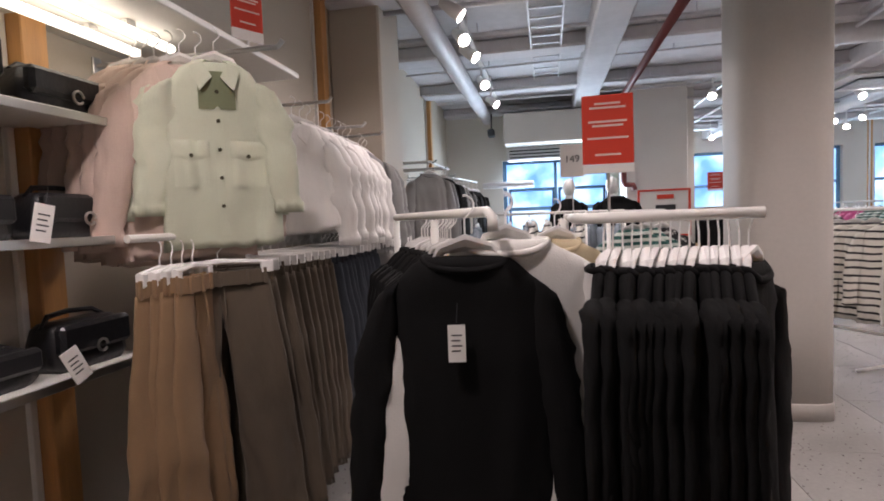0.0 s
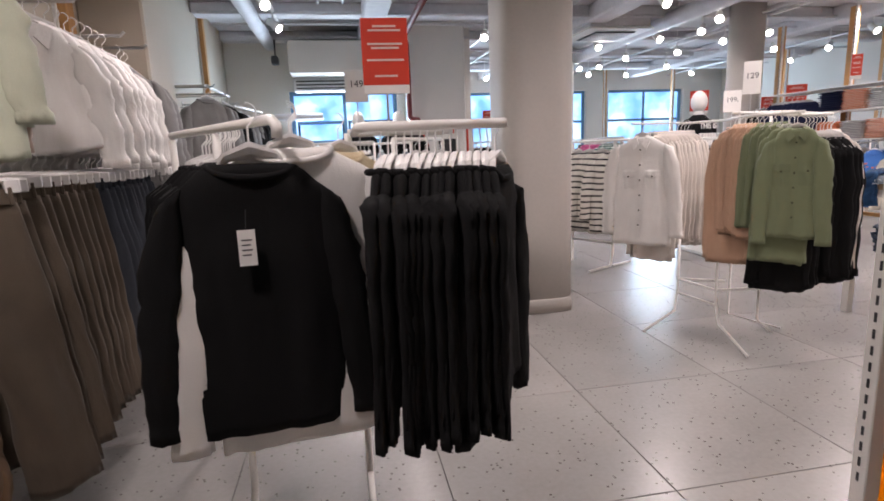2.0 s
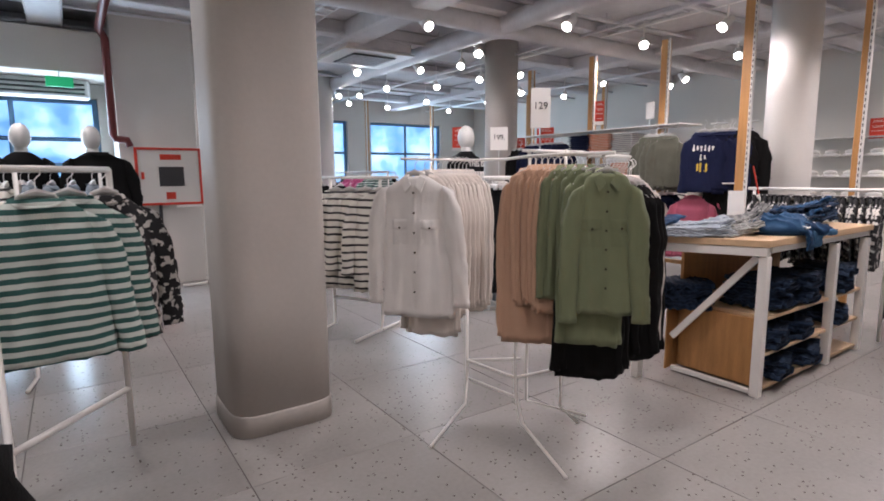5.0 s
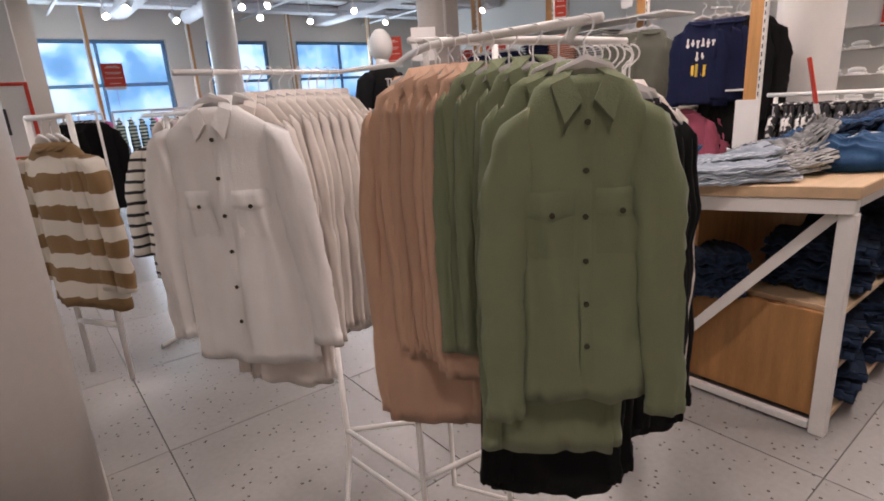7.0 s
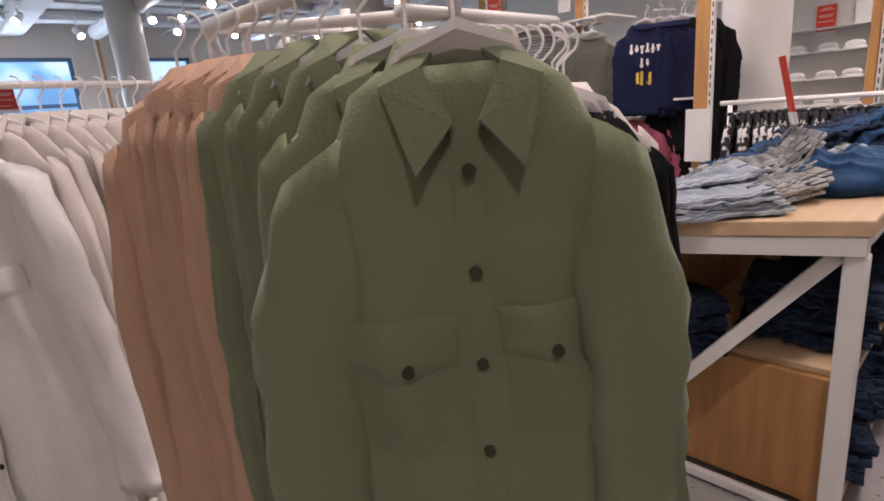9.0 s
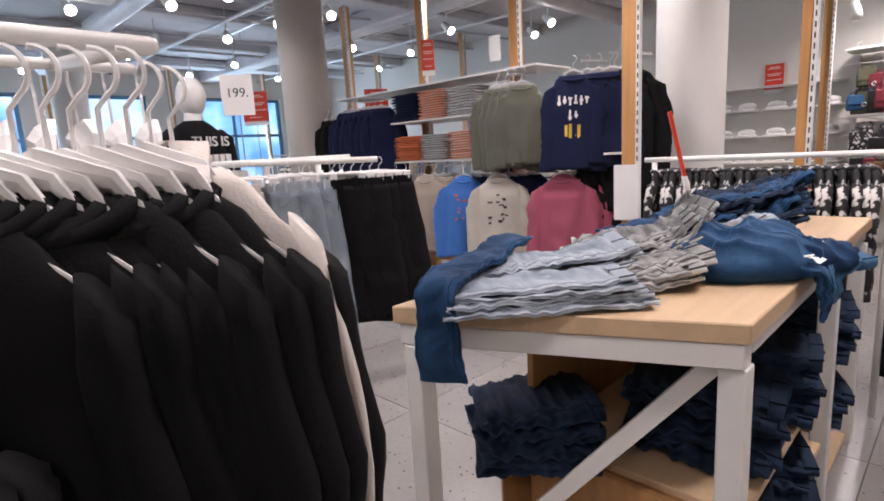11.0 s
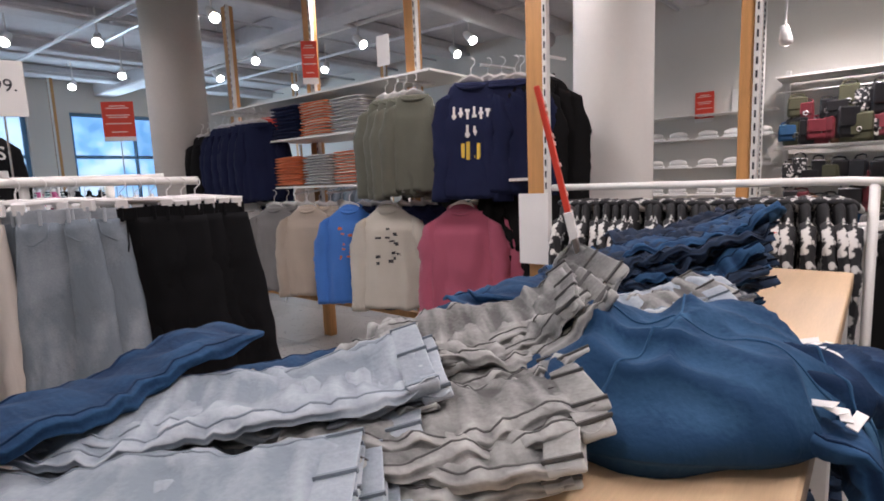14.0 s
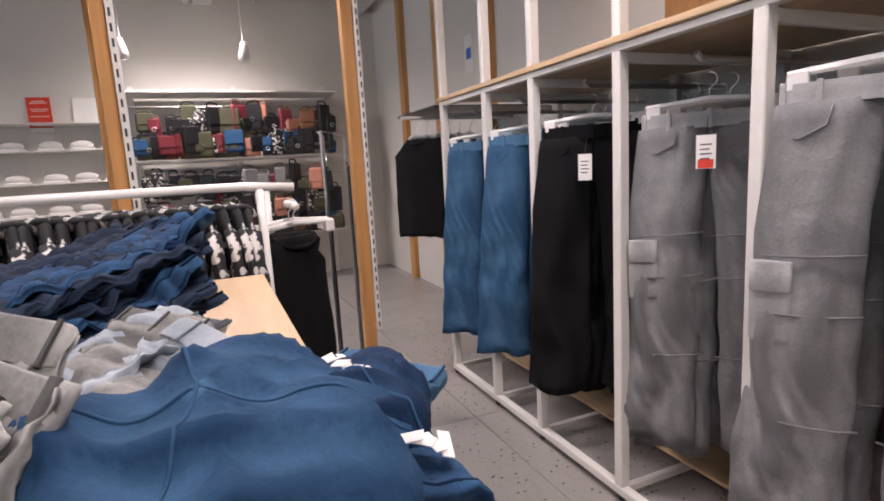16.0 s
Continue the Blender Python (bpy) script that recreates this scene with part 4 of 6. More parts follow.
olv = top_proto("shirt", "olive green viscose shirt with flap pockets", "shirt", "olive shirts on the rack", OLIVE, 0.76, 0.165, 0.03, 0.7, 8.8, 0.036, collar=OLIVE, spread=0.045)
front(olv, OLIVE, OLIVEB, 0.76, px=0.078, pz=-0.36)
row(olv, (2.43, 2.42, 1.36), (2.43, 2.42, 1.36), 1, -40, jitter=0, size=0.78)
ol2 = top_proto("shirt", "longer olive green viscose shirt hung behind", "shirt", "olive shirts on the rack", OLIVE, 0.98, 0.165, 0.017, 0.86, 3.8, 0.024, collar=OLIVE, spread=0.012, arm=0.034)
row(ol2, (2.43, 2.47, 1.36), (2.412, 2.63, 1.36), 4, -42, jitter=4, size=0.78)
bls = top_proto("shirt", "black viscose shirt on a white hanger", "shirt", "black shirts on the rack", BLACKC, 0.86, 0.175, 0.022, 0.62, 5.9, 0.03, collar=BLACKC, spread=0.02)
blt2 = top_proto("shirt", "black viscose shirt packed on the rack's short rail", "shirt", "black shirts on the rack", BLACKC, 0.84, 0.16, 0.018, 0.7, 4.6, 0.02, spread=0.012, arm=0.036, neck=0.06)
row(blt2, (2.66, 2.63, 1.335), (2.81, 2.58, 1.335), 9, -46, jitter=2)
row(whs, (2.835, 2.61, 1.33), (2.835, 2.61, 1.33), 1, -50, size=0.9)
row(blt2, (2.86, 2.63, 1.33), (2.86, 2.63, 1.33), 1, -50)
row(blt2, (2.5, 2.54, 1.2), (2.6, 2.62, 1.2), 5, -40, size=0.9)
for k in range(10):
    add_hanger(pose(2.55 + 0.045 * k, 3.0, 1.39, 0, 0, 84 + random.uniform(-8, 8)))
price_card("129", (2.62, 3.0, 1.5), -35, 0.1, 0.2, 0.12, 0.05)

# --- striped knit rack behind the column ---
stand("knit_rack", "low white tubular clothes rack", [[(2.3, 5.3, 1.25), (2.7, 4.6, 1.25)]], [[(2.38, 5.16, 1.25), (2.38, 5.16, 0.02), (2.1, 5.0, 0.015)], [(2.62, 4.75, 1.25), (2.62, 4.75, 0.15), (2.6, 4.75, 0.02), (2.3, 4.6, 0.015)], [(2.62, 4.75, 0.02), (2.9, 4.9, 0.015)], [(2.38, 5.16, 0.25), (2.62, 4.75, 0.25)]])
stk = top_proto("sweater", "cream knitted sweater with black stripes", "sweater", "striped sweaters on the low rack", STRIPE, 0.8, 0.23, 0.06, 0.55, 3.8, 0.03)
row(stk, (2.4, 5.1, 1.26), (2.62, 4.74, 1.26), 4, -30)
chk = top_proto("overshirt", "brown and cream checked overshirt", "shirt", "checked overshirts", CHECK, 0.75, 0.23, 0.06, 0.55, 6.8, 0.03)
row(chk, (1.86, 4.75, 1.28), (1.8, 4.85, 1.28), 3, -70)
stand("check_rack", "white tubular rack of checked overshirts", [[(1.76, 4.92, 1.27), (1.9, 4.68, 1.27)]], [[(1.76, 4.92, 1.27), (1.76, 4.92, 0.02)], [(1.9, 4.68, 1.27), (1.9, 4.68, 0.02)], [(1.76, 4.92, 0.3), (1.9, 4.68, 0.3)]])

# --- shelf wall garments ---
jkt = top_proto("jacket", "pale sage overshirt jacket with dark buttons", "jacket", "sage jackets on the wall rail", MINT, 0.6, 0.175, 0.035, 0.38, 4.4, 0.03, collar=MINT, spread=0.05, flare=1.05)
front(jkt, MINT, OLIVEB, 0.6, rows=5, px=0.085)
patch("lining", jkt, MINTD, -0.055, 0.055, -0.27, -0.15, 0.007)["label"] = "darker sage shirt worn inside"
row(jkt, (-1.03, 1.58, 1.94), (-1.11, 1.6, 1.94), 2, 35, jitter=2)
pkj = top_proto("jacket", "blush canvas overshirt jacket", "jacket", "blush jackets on the wall rail", PINKB, 0.62, 0.19, 0.022, 0.46, 6.2, 0.03, collar=PINKB)
row(pkj, (-1.14, 1.56, 1.94), (-1.32, 1.56, 1.94), 5, 38)
wjk = top_proto("jacket", "short off-white cotton jacket", "jacket", "white jackets on the wall rail", OFFW, 0.46, 0.17, 0.025, 0.42, 5.1, 0.034, collar=OFFW, flare=1.1)
row(wjk, (-1.08, 2.2, 1.86), (-1.12, 2.98, 1.86), 10, 30)
gjk = top_proto("jacket", "grey marl open jacket", "jacket", "grey jackets on the wall rail", GREYM, 0.62, 0.21, 0.05, 0.5, 8.1, 0.03, collar=GREYM)
row(gjk, (-1.15, 3.25, 1.86), (-1.2, 3.5, 1.86), 3, 40)
for y, z in ((1.72, 1.905), (2.55, 1.905), (3.05, 1.865), (3.38, 1.865), (5.1, 1.85), (5.7, 1.85), (6.2, 1.8)):
    a = thing("garment_bar", "short steel hanging arm on the wall", "arm", "hanging arms", at=(-1.6, y, z))
    part("bar", tube([(0, 0, 0), (0.72 if y < 2 else 0.55, 0, 0), (0.74 if y < 2 else 0.57, 0, 0.02)], 0.009, 8), CHROME, a)
    part("plate", block(0, -0.02, -0.03, 0.01, 0.02, 0.03, 0.002), CHROME, a)
tau = trouser_proto("trousers", "wide taupe twill trousers clipped to a hanger", "taupe trousers on the wall rail", TAUPE, 0.98, 0.15, 0.085, 2.4, 0.025, flare=1.2, depth=0.02)
cml = trouser_proto("trousers", "camel twill trousers clipped to a hanger", "camel trousers on the wall rail", CAMEL, 1.02, 0.1, 0.06, 3.9, 0.025, flare=1.15, depth=0.018)
slt = trouser_proto("trousers", "slate twill trousers clipped to a hanger", "slate trousers on the wall rail", SLATE, 0.85, 0.15, 0.09, 5.5, 0.025, flare=1.15, depth=0.018)
row(cml, (-1.1, 1.36, 1.27), (-1.06, 1.45, 1.27), 4, 95, hangers=False)
for k in range(4):
    add_hanger(pose(-1.1 + 0.0133 * k, 1.36 + 0.03 * k, 1.27, 0, 0, 95) @ Matrix.Scale(0.55, 4, (1, 0, 0)), True)
row(tau, (-1.05, 1.56, 1.27), (-1.08, 1.66, 1.27), 2, 32, True)
row(tau, (-1.08, 1.76, 1.27), (-1.1, 2.25, 1.27), 8, 20, True, size=0.95)
row(slt, (-1.1, 2.32, 1.27), (-1.12, 2.95, 1.27), 11, 18, True)
lgt = trouser_proto("trousers", "pale grey trousers clipped to a hanger", "pale trousers on the wall rail", GREYM, 0.8, 0.15, 0.09, 7.5, 0.025, depth=0.018)
row(lgt, (-1.1, 3.05, 1.27), (-1.1, 3.6, 1.27), 9, 18, True)
r_ = thing("wall_rail", "white steel hanging rail along the wall", "rail", at=(-1.15, 0, 1.28))
part("bar", tube([(0, 1.3, 0), (0, 3.7, 0)], 0.012, 8), WHITE, r_)
for y in (1.45, 2.6, 3.68):
    part("bracket", tube([(0, y, 0), (-0.42, y, 0)], 0.009, 6), WHITE, r_)
gcoat = top_proto("coat", "long grey coat on the far wall rail", "coat", "coats on the far wall", GREYM, 0.95, 0.22, 0.06, 0.6, 1.9, 0.03)
row(gcoat, (-1.1, 5.0, 1.85), (-1.1, 5.3, 1.85), 3, 50)
bcoat = top_proto("coat", "long black coat on the far wall rail", "coat", "black coats on the far wall", BLACKC, 0.85, 0.22, 0.06, 0.6, 2.9, 0.03)
row(bcoat, (-1.08, 5.6, 1.85), (-1.08, 5.9, 1.85), 3, 50)
row(gjk, (-1.05, 6.1, 1.78), (-1.0, 6.5, 1.78), 3, 60)
row(bcoat, (-0.95, 6.6, 1.75), (-0.9, 7.0, 1.75), 3, 60)

for y0, y1, z in ((4.95, 5.95, 1.85), (6.05, 7.05, 1.765)):
    rl = thing("wall_rail", "white steel hanging rail on the far wall", "rail", at=(0, 0, z))
    part("bar", tube([(-1.09 if z > 1.8 else -1.05, y0, 0), (-1.07 if z > 1.8 else -0.9, y1, 0)], 0.011, 8), WHITE, rl)
    for y in (y0 + 0.05, y1 - 0.05):
        part("bracket", tube([(-1.06 if z > 1.8 else -0.98, y, 0), (-1.6, y, 0)], 0.009, 6), WHITE, rl)

# --- display table with jeans ---
TX0, TX1, TY0, TY1, TZ = 3.69, 5.2, 2.33, 2.98, 0.9
SK = -0.29   # the end board runs slightly askew


def slant(bm, k=SK):
    for v in bm.verts:
        f = (v.co.y - TY0) / (TY1 - TY0)
        g = max(0.0, 1 - (v.co.x - TX0) / 0.6)
        v.co.x += k * f * g
    return bm


tab = thing("display_table", "long display table with oak top and white frame", "table")
part("tabletop", slant(block(TX0, TY0, TZ - 0.04, TX1, TY1, TZ, 0.003)), WOODT, tab)
part("apron", slant(block(TX0 + 0.005, TY0 + 0.01, TZ - 0.09, TX0 + 0.05, TY1 - 0.01, TZ - 0.042, 0.002)), WHITE, tab)
part("apron", block(TX0 + 0.06, TY0 + 0.01, TZ - 0.075, TX1 - 0.05, TY0 + 0.045, TZ - 0.042, 0.002), WHITE, tab)
for x, y in ((TX0 + 0.005, TY0 + 0.006), (TX0 + SK + 0.02, TY1 - 0.06), (4.62, TY0 + 0.006), (TX1 - 0.06, TY0 + 0.006), (4.0, TY1 - 0.07), (TX1 - 0.06, TY1 - 0.07)):
    part("leg", block(x, y, 0, x + 0.05, y + 0.05, TZ - 0.092, 0.003), WHITE, tab)
part("brace", tube([(TX0 + 0.035, TY0 + 0.07, TZ - 0.1), (TX0 - 0.03, TY0 + 0.52, 0.25)], 0.026, 4), WHITE, tab)
part("foot_rail", block(TX0 + 0.01, TY0 + 0.06, 0.01, TX0 + 0.035, TY0 + 0.55, 0.04, 0.003), WHITE, tab)
box_ = thing("drawer_box", "oak plywood storage box under the table", "storage box")
part("end_panel", block(TX0 + 0.06, TY0 + 0.05, 0.04, TX0 + 0.08, TY0 + 0.53, 0.44, 0.002), WOODB, box_)
part("lid", block(TX0 + 0.09, TY0 + 0.05, 0.42, 4.6, TY0 + 0.53, 0.44, 0.002), WOODB, box_)
part("back_panel", block(TX0 + 0.09, TY0 + 0.54, 0.04, TX1 - 0.1, TY0 + 0.56, 0.8, 0.002), WOODB, box_)
for x0, x1 in ((TX0 + 0.09, 4.6), (4.69, TX1 - 0.07)):
    for z in (0.04, 0.24, 0.45):
        part("shelf", block(x0, TY0 + 0.02, z - 0.012, x1, TY0 + 0.53, z + 0.008, 0.002), WOODT, box_)


def slab(length, width, thick, seed, bend=None, crump=0.012, nu=46, nv=18):
    """A folded garment: a soft closed slab with wrinkles and sharp creases; bend moves (u, v, z)."""
    rings = []
    for i in range(nu + 1):
        u = i / nu
        r = []
        e = max(0.15, min(1, 9 * u, 9 * (1 - u))) ** 0.5
        for j in range(2 * nv):
            a = 2 * math.pi * j / (2 * nv)
            c, s = math.cos(a), math.sin(a)
            y = 0.5 * width * (abs(c) ** 0.45) * (1 if c > 0 else -1)
            z = 0.5 * thick * e * (abs(s) ** 0.6) * (1 if s > 0 else -1)
            x = (u - 0.5) * length
            y *= 1 - 0.05 * math.exp(-(4 * s) ** 2)
            w = crump * (noise.noise((x * 9 + seed, y * 14, seed)) + 0.4 * noise.noise((x * 30, y * 34 + seed, 2.0)))
            w += crump * 0.7 * (0.3 - abs(noise.noise((x * 26 + 9 * y + seed, y * 13 - 8 * x, seed * 1.7))) * 1.6)
            w += crump * 0.5 * (0.3 - abs(noise.noise((x * 34 - 12 * y, y * 30 + 10 * x, seed * 2.7))) * 1.6)
            p = [x + 0.5 * crump * noise.noise((y * 12, seed, z * 20)), y + crump * (noise.noise((x * 14, seed * 3, z * 30)) + 0.5 * noise.noise((x * 40, seed, z * 50))), z + w]
            r.append(bend(*p) if bend else tuple(p))
        rings.append(r)
    return loft(rings), rings


def folded_jeans(label, group, material, length, width, thick, m, seed, bend=None, crump=0.012, tag=False, waist=True):
    j = thing("folded_jeans", label, "jeans", group)
    bm, lines = slab(length, width, thick, seed, bend, crump)
    smooth(part("denim", bm, material, j))
    for a in (5, 13):
        smooth(part("seam", tube([r[a] for r in lines[2:-2]], 0.0016, 4), material, j))
    if waist:
        # an open waistband that carries on the cloth's own outline
        base = [Vector(p) for p in lines[-3]]
        for _ in range(8):
            base = [(base[i - 1] + base[i] * 2 + base[(i + 1) % len(base)]) / 4 for i in range(len(base))]
        c = sum(base, Vector()) / len(base)
        n = (c - sum((Vector(p) for p in lines[-9]), Vector()) / len(base)).normalized()
        thin = n.cross((base[0] - base[len(base) // 2]).normalized()).normalized()
        g = 0.3 + 0.8 * (seed * 0.37 % 1)

        def edge(p, out, k):
            d = p - c
            return c + d * k + thin * d.dot(thin) * g + n * out
        rings = [[edge(p, o, k) for p in base] for o, k in ((-0.012, 0.97), (-0.01, 1.03), (0.004, 1.02), (0.018, 1.03), (0.02, 1.0), (0.02, 0.93), (0.004, 0.9))]
        smooth(part("waistband", loft(rings, caps=False), material, j))
        for k in (4, 9, 14, 27):
            part("belt_loop", tube([edge(base[k], o, 1.05) for o in (-0.013, 0.0, 0.01, 0.021)], 0.0045, 6, flat=0.5), material, j)
    j.matrix_world = m
    if tag:
        t = part("paper_tag", block(length * 0.44, -0.03, -0.02, length * 0.5, 0.03, -0.015, 0), CARD, j, "white size tag with red corner")
        part("sticker", block(length * 0.45, -0.028, -0.014, length * 0.495, -0.005, -0.012, 0), REDC, t)
    return j


def curl(k, start=-0.02):
    """Bends upwards past start, k radians a metre."""
    def f(x, y, z):
        t = x - start
        if t <= 0:
            return (x, y, z)
        a = k * t
        return (start + math.sin(a) / k - z * math.sin(a), y, (1 - math.cos(a)) / k + z * math.cos(a))
    return f


def drape(edge, r=0.03):
    """Falls over an edge at x = edge."""
    def f(x, y, z):
        t = x - edge
        if t < 0:
            return (x, y, z)
        a = min(t / r, math.pi / 2)
        rest = max(0.0, t - r * math.pi / 2)
        return (edge + (r + z) * math.sin(a) + 0.02 * rest, y + 0.03 * rest * math.sin(20 * y), (r + z) * math.cos(a) - r - rest)
    return f


# pale folded pile at the end of the table
rnd = random.Random(5)
for k in range(5):
    folded_jeans("pale blue jeans folded flat in a stack", "pale folded jeans", DEN_L, 0.43 - 0.015 * k, 0.17 - 0.01 * (k % 2), 0.014, pose(3.585 + rnd.uniform(-0.008, 0.008), 2.7 + 0.006 * k, TZ + 0.009 + 0.0095 * k, 0, 0, -47 + rnd.uniform(-4, 4)), 3.1 + k, curl(0.3 + 0.12 * k), 0.009, tag=(k == 3))
for k in range(6):
    folded_jeans("pale grey jeans folded in a loose stack", "pale folded jeans", DEN_L if k % 3 else DEN_G, 0.4, 0.18, 0.015, pose(3.76 + rnd.uniform(-0.01, 0.03), 2.82 + rnd.uniform(-0.015, 0.01), TZ + 0.01 + 0.0095 * k, 0, 0, -46 + rnd.uniform(-7, 7)), 8.3 + k, curl(0.8 + 0.12 * k), 0.014)
# grey pile with standing waistbands
for k in range(9):
    folded_jeans("grey washed jeans slumped with the waistband up", "grey jeans pile", DEN_G, 0.34 + rnd.uniform(-0.03, 0.03), 0.15 + rnd.uniform(-0.03, 0.02), 0.018, pose(3.92 + 0.02 * k, 2.71 + rnd.uniform(-0.03, 0.02), TZ + 0.013 + 0.0075 * k, rnd.uniform(-5, 5), -0.6 * k, -50 + rnd.uniform(-13, 13)), 13.7 + 1.3 * k, curl(2.2 + 0.22 * k + rnd.uniform(-0.4, 0.6), -0.03), 0.019, tag=(k in (3, 5)))
for k in range(5):
    folded_jeans("grey washed jeans spilling towards the table edge", "grey jeans pile", DEN_G, 0.3, 0.15 + rnd.uniform(-0.02, 0.02), 0.018, pose(3.81 + 0.014 * k, 2.64 + rnd.uniform(-0.02, 0.02), TZ + 0.013 + 0.0085 * k, rnd.uniform(-4, 4), 0, -56 + rnd.uniform(-12, 12)), 23.3 + 1.1 * k, curl(1.2 + 0.25 * k + rnd.uniform(-0.2, 0.4), 0.0), 0.013, tag=(k == 4))
for k in range(5):
    folded_jeans("light grey jeans lying behind the grey pile", "grey jeans pile", DEN_G if k % 2 else DEN_L, 0.28, 0.14 + rnd.uniform(-0.02, 0.02), 0.018, pose(4.27 + 0.03 * k, 2.6 + rnd.uniform(-0.02, 0.02), TZ + 0.013 + 0.009 * k, rnd.uniform(-5, 5), -2, -52 + rnd.uniform(-14, 14)), 33.1 + k, curl(2.2 + rnd.uniform(-0.4, 0.8)), 0.024)
# blue jeans mound slipping over the side of the table


def heap(rx, ry, h, seed, crump=0.012):
    """A bundled garment: a full dome with folded flanks that stand on the table."""
    rings = []
    for i in range(31):
        u = i / 30
        r = []
        for j in range(56):
            a = 2 * math.pi * j / 56
            c, s = math.cos(a), math.sin(a)
            v = min(1.0, u / 0.86)
            k = (v if u < 0.86 else 1.0 - 0.12 * (u - 0.86) / 0.14) * (1 + 0.09 * noise.noise((1.4 * c, 1.4 * s, seed)))
            x, y = rx * k * c, ry * k * s
            z = h * max(0.0, 1 - v ** 2.6) ** 0.62 if u < 0.86 else -0.02 * (u - 0.86) / 0.14
            z *= 0.9 + 0.45 * noise.noise((x * 6 + seed, y * 6, seed)) + 0.25 * (0.3 - abs(noise.noise((x * 8 - 6 * y + seed, 3 * y + seed, 1.0))) * 1.5) * min(1, 3 * v)
            w = crump * (noise.noise((x * 12, y * 12 + seed, z * 14)) + 1.3 * (0.25 - abs(noise.noise((x * 15 + 12 * y + seed, 9 * y - 11 * x, z * 12))) * 1.4))
            r.append((x + w * c * v, y + w * s * v, max(0.0, z + 0.02 + w * (1 - 0.5 * v)) if u < 0.97 else 0.0))
        rings.append(r)
    return loft(rings), rings


folded_jeans("blue jeans bundled under another pair", "blue jeans heap", DEN_M, 0.3, 0.15, 0.03, pose(4.2, 2.38, TZ + 0.02, 0, 0, -50), 21.4, None, 0.014)
mound = thing("folded_jeans", "blue jeans heaped in a rounded mound at the table edge", "jeans", "blue jeans heap", at=(4.1, 2.46, TZ + 0.002), turn=-40)
cloth_heap, lines = heap(0.195, 0.145, 0.1, 22.9, 0.016)
smooth(part("denim", cloth_heap, DEN_H, mound))
for a, b in ((9, 33), (20, 47)):
    run_ = [lines[i][a] for i in range(25, 0, -1)] + [lines[i][b] for i in range(1, 26)]
    smooth(part("stitched_seam", tube([(x, y, z + 0.0005) for x, y, z in run_], 0.0017, 5), DEN_M, mound))
under = thing("folded_jeans", "dark blue jeans crumpled beside the mound", "jeans", "blue jeans heap", at=(4.17, 2.345, TZ + 0.002), turn=-28)
cloth_heap, lines = heap(0.15, 0.075, 0.055, 31.2, 0.02)
smooth(part("denim", cloth_heap, DEN_B, under))
smooth(part("stitched_seam", tube([(x, y, z + 0.0005) for x, y, z in [lines[i][40] for i in range(25, 0, -1)] + [lines[i][12] for i in range(1, 26)]], 0.0017, 5), DEN_M, under))
for k, (x, y, z) in enumerate(((4.19, 2.335, 0.068), (4.06, 2.305, 0.05), (4.25, 2.33, 0.06))):
    tg = thing("paper_tag", "crumpled white size tags on the blue jeans", "tag", "crumpled tags", at=(x, y, TZ + z), turn=-25 + 40 * k)
    for q in range(4):
        o = part("paper", block(-0.015, -0.005, 0, 0.014, 0.005, 0.0012, 0.0004), CARD, tg)
        o.matrix_local = pose(0.006 * q, 0.008 * q - 0.01, 0.002 * q, 18 - 14 * q, 9 * q - 12, 24 * q - 30)
folded_jeans("blue jeans leg hanging over the table side", "blue jeans heap", DEN_B, 0.5, 0.1, 0.026, pose(4.06, 2.44, TZ + 0.03, 0, 0, -84), 27.0, drape(0.125), 0.014, waist=False)
folded_jeans("blue jeans leg hanging over the table side", "blue jeans heap", DEN_M, 0.48, 0.1, 0.026, pose(4.17, 2.44, TZ + 0.03, 0, 0, -92), 29.0, drape(0.125), 0.014, waist=False)
folded_jeans("dark blue jeans draped over the table end", "draped jeans", DEN_B, 0.66, 0.1, 0.022, pose(3.52, 2.87, TZ + 0.075, 0, 3, 196), 41.0, drape(0.1), 0.012, waist=False)
folded_jeans("dark blue jeans folded at the back of the table", "draped jeans", DEN_B, 0.34, 0.14, 0.024, pose(3.9, 2.92, TZ + 0.016, 0, 0, 155), 43.0, None, 0.008, waist=False)
# dark pile further along
for k in range(13):
    folded_jeans("dark indigo jeans stacked with the waistband up", "dark jeans pile", DEN_D if k % 3 else DEN_B, 0.42 + rnd.uniform(-0.03, 0.03), 0.18 + rnd.uniform(-0.03, 0.03), 0.018, pose(4.6 + 0.008 * k, 2.66 + rnd.uniform(-0.02, 0.03), TZ + 0.012 + 0.009 * k, rnd.uniform(-4, 4), -0.8 * k, -54 + rnd.uniform(-9, 9)), 51.7 + 1.7 * k, curl(0.8 + 0.1 * k + rnd.uniform(-0.2, 0.3), 0.0), 0.024, tag=(k == 12))
for k in range(3):
    folded_jeans("dark blue jeans spread behind the pile", "dark jeans pile", DEN_B, 0.4, 0.2, 0.024, pose(4.42 + 0.05 * k, 2.82, TZ + 0.014 + 0.018 * k, 0, 0, -30 + 12 * k), 61.7 + k, None, 0.018)
for k in range(8):
    folded_jeans("dark jeans heaped at the far end", "dark jeans pile", DEN_D, 0.36, 0.19, 0.02, pose(4.95 + 0.012 * k, 2.7 + rnd.uniform(-0.03, 0.03), TZ + 0.014 + 0.014 * k, 0, -3, -50 + 6 * (k % 2)), 71.7 + k, curl(2.0), 0.022)
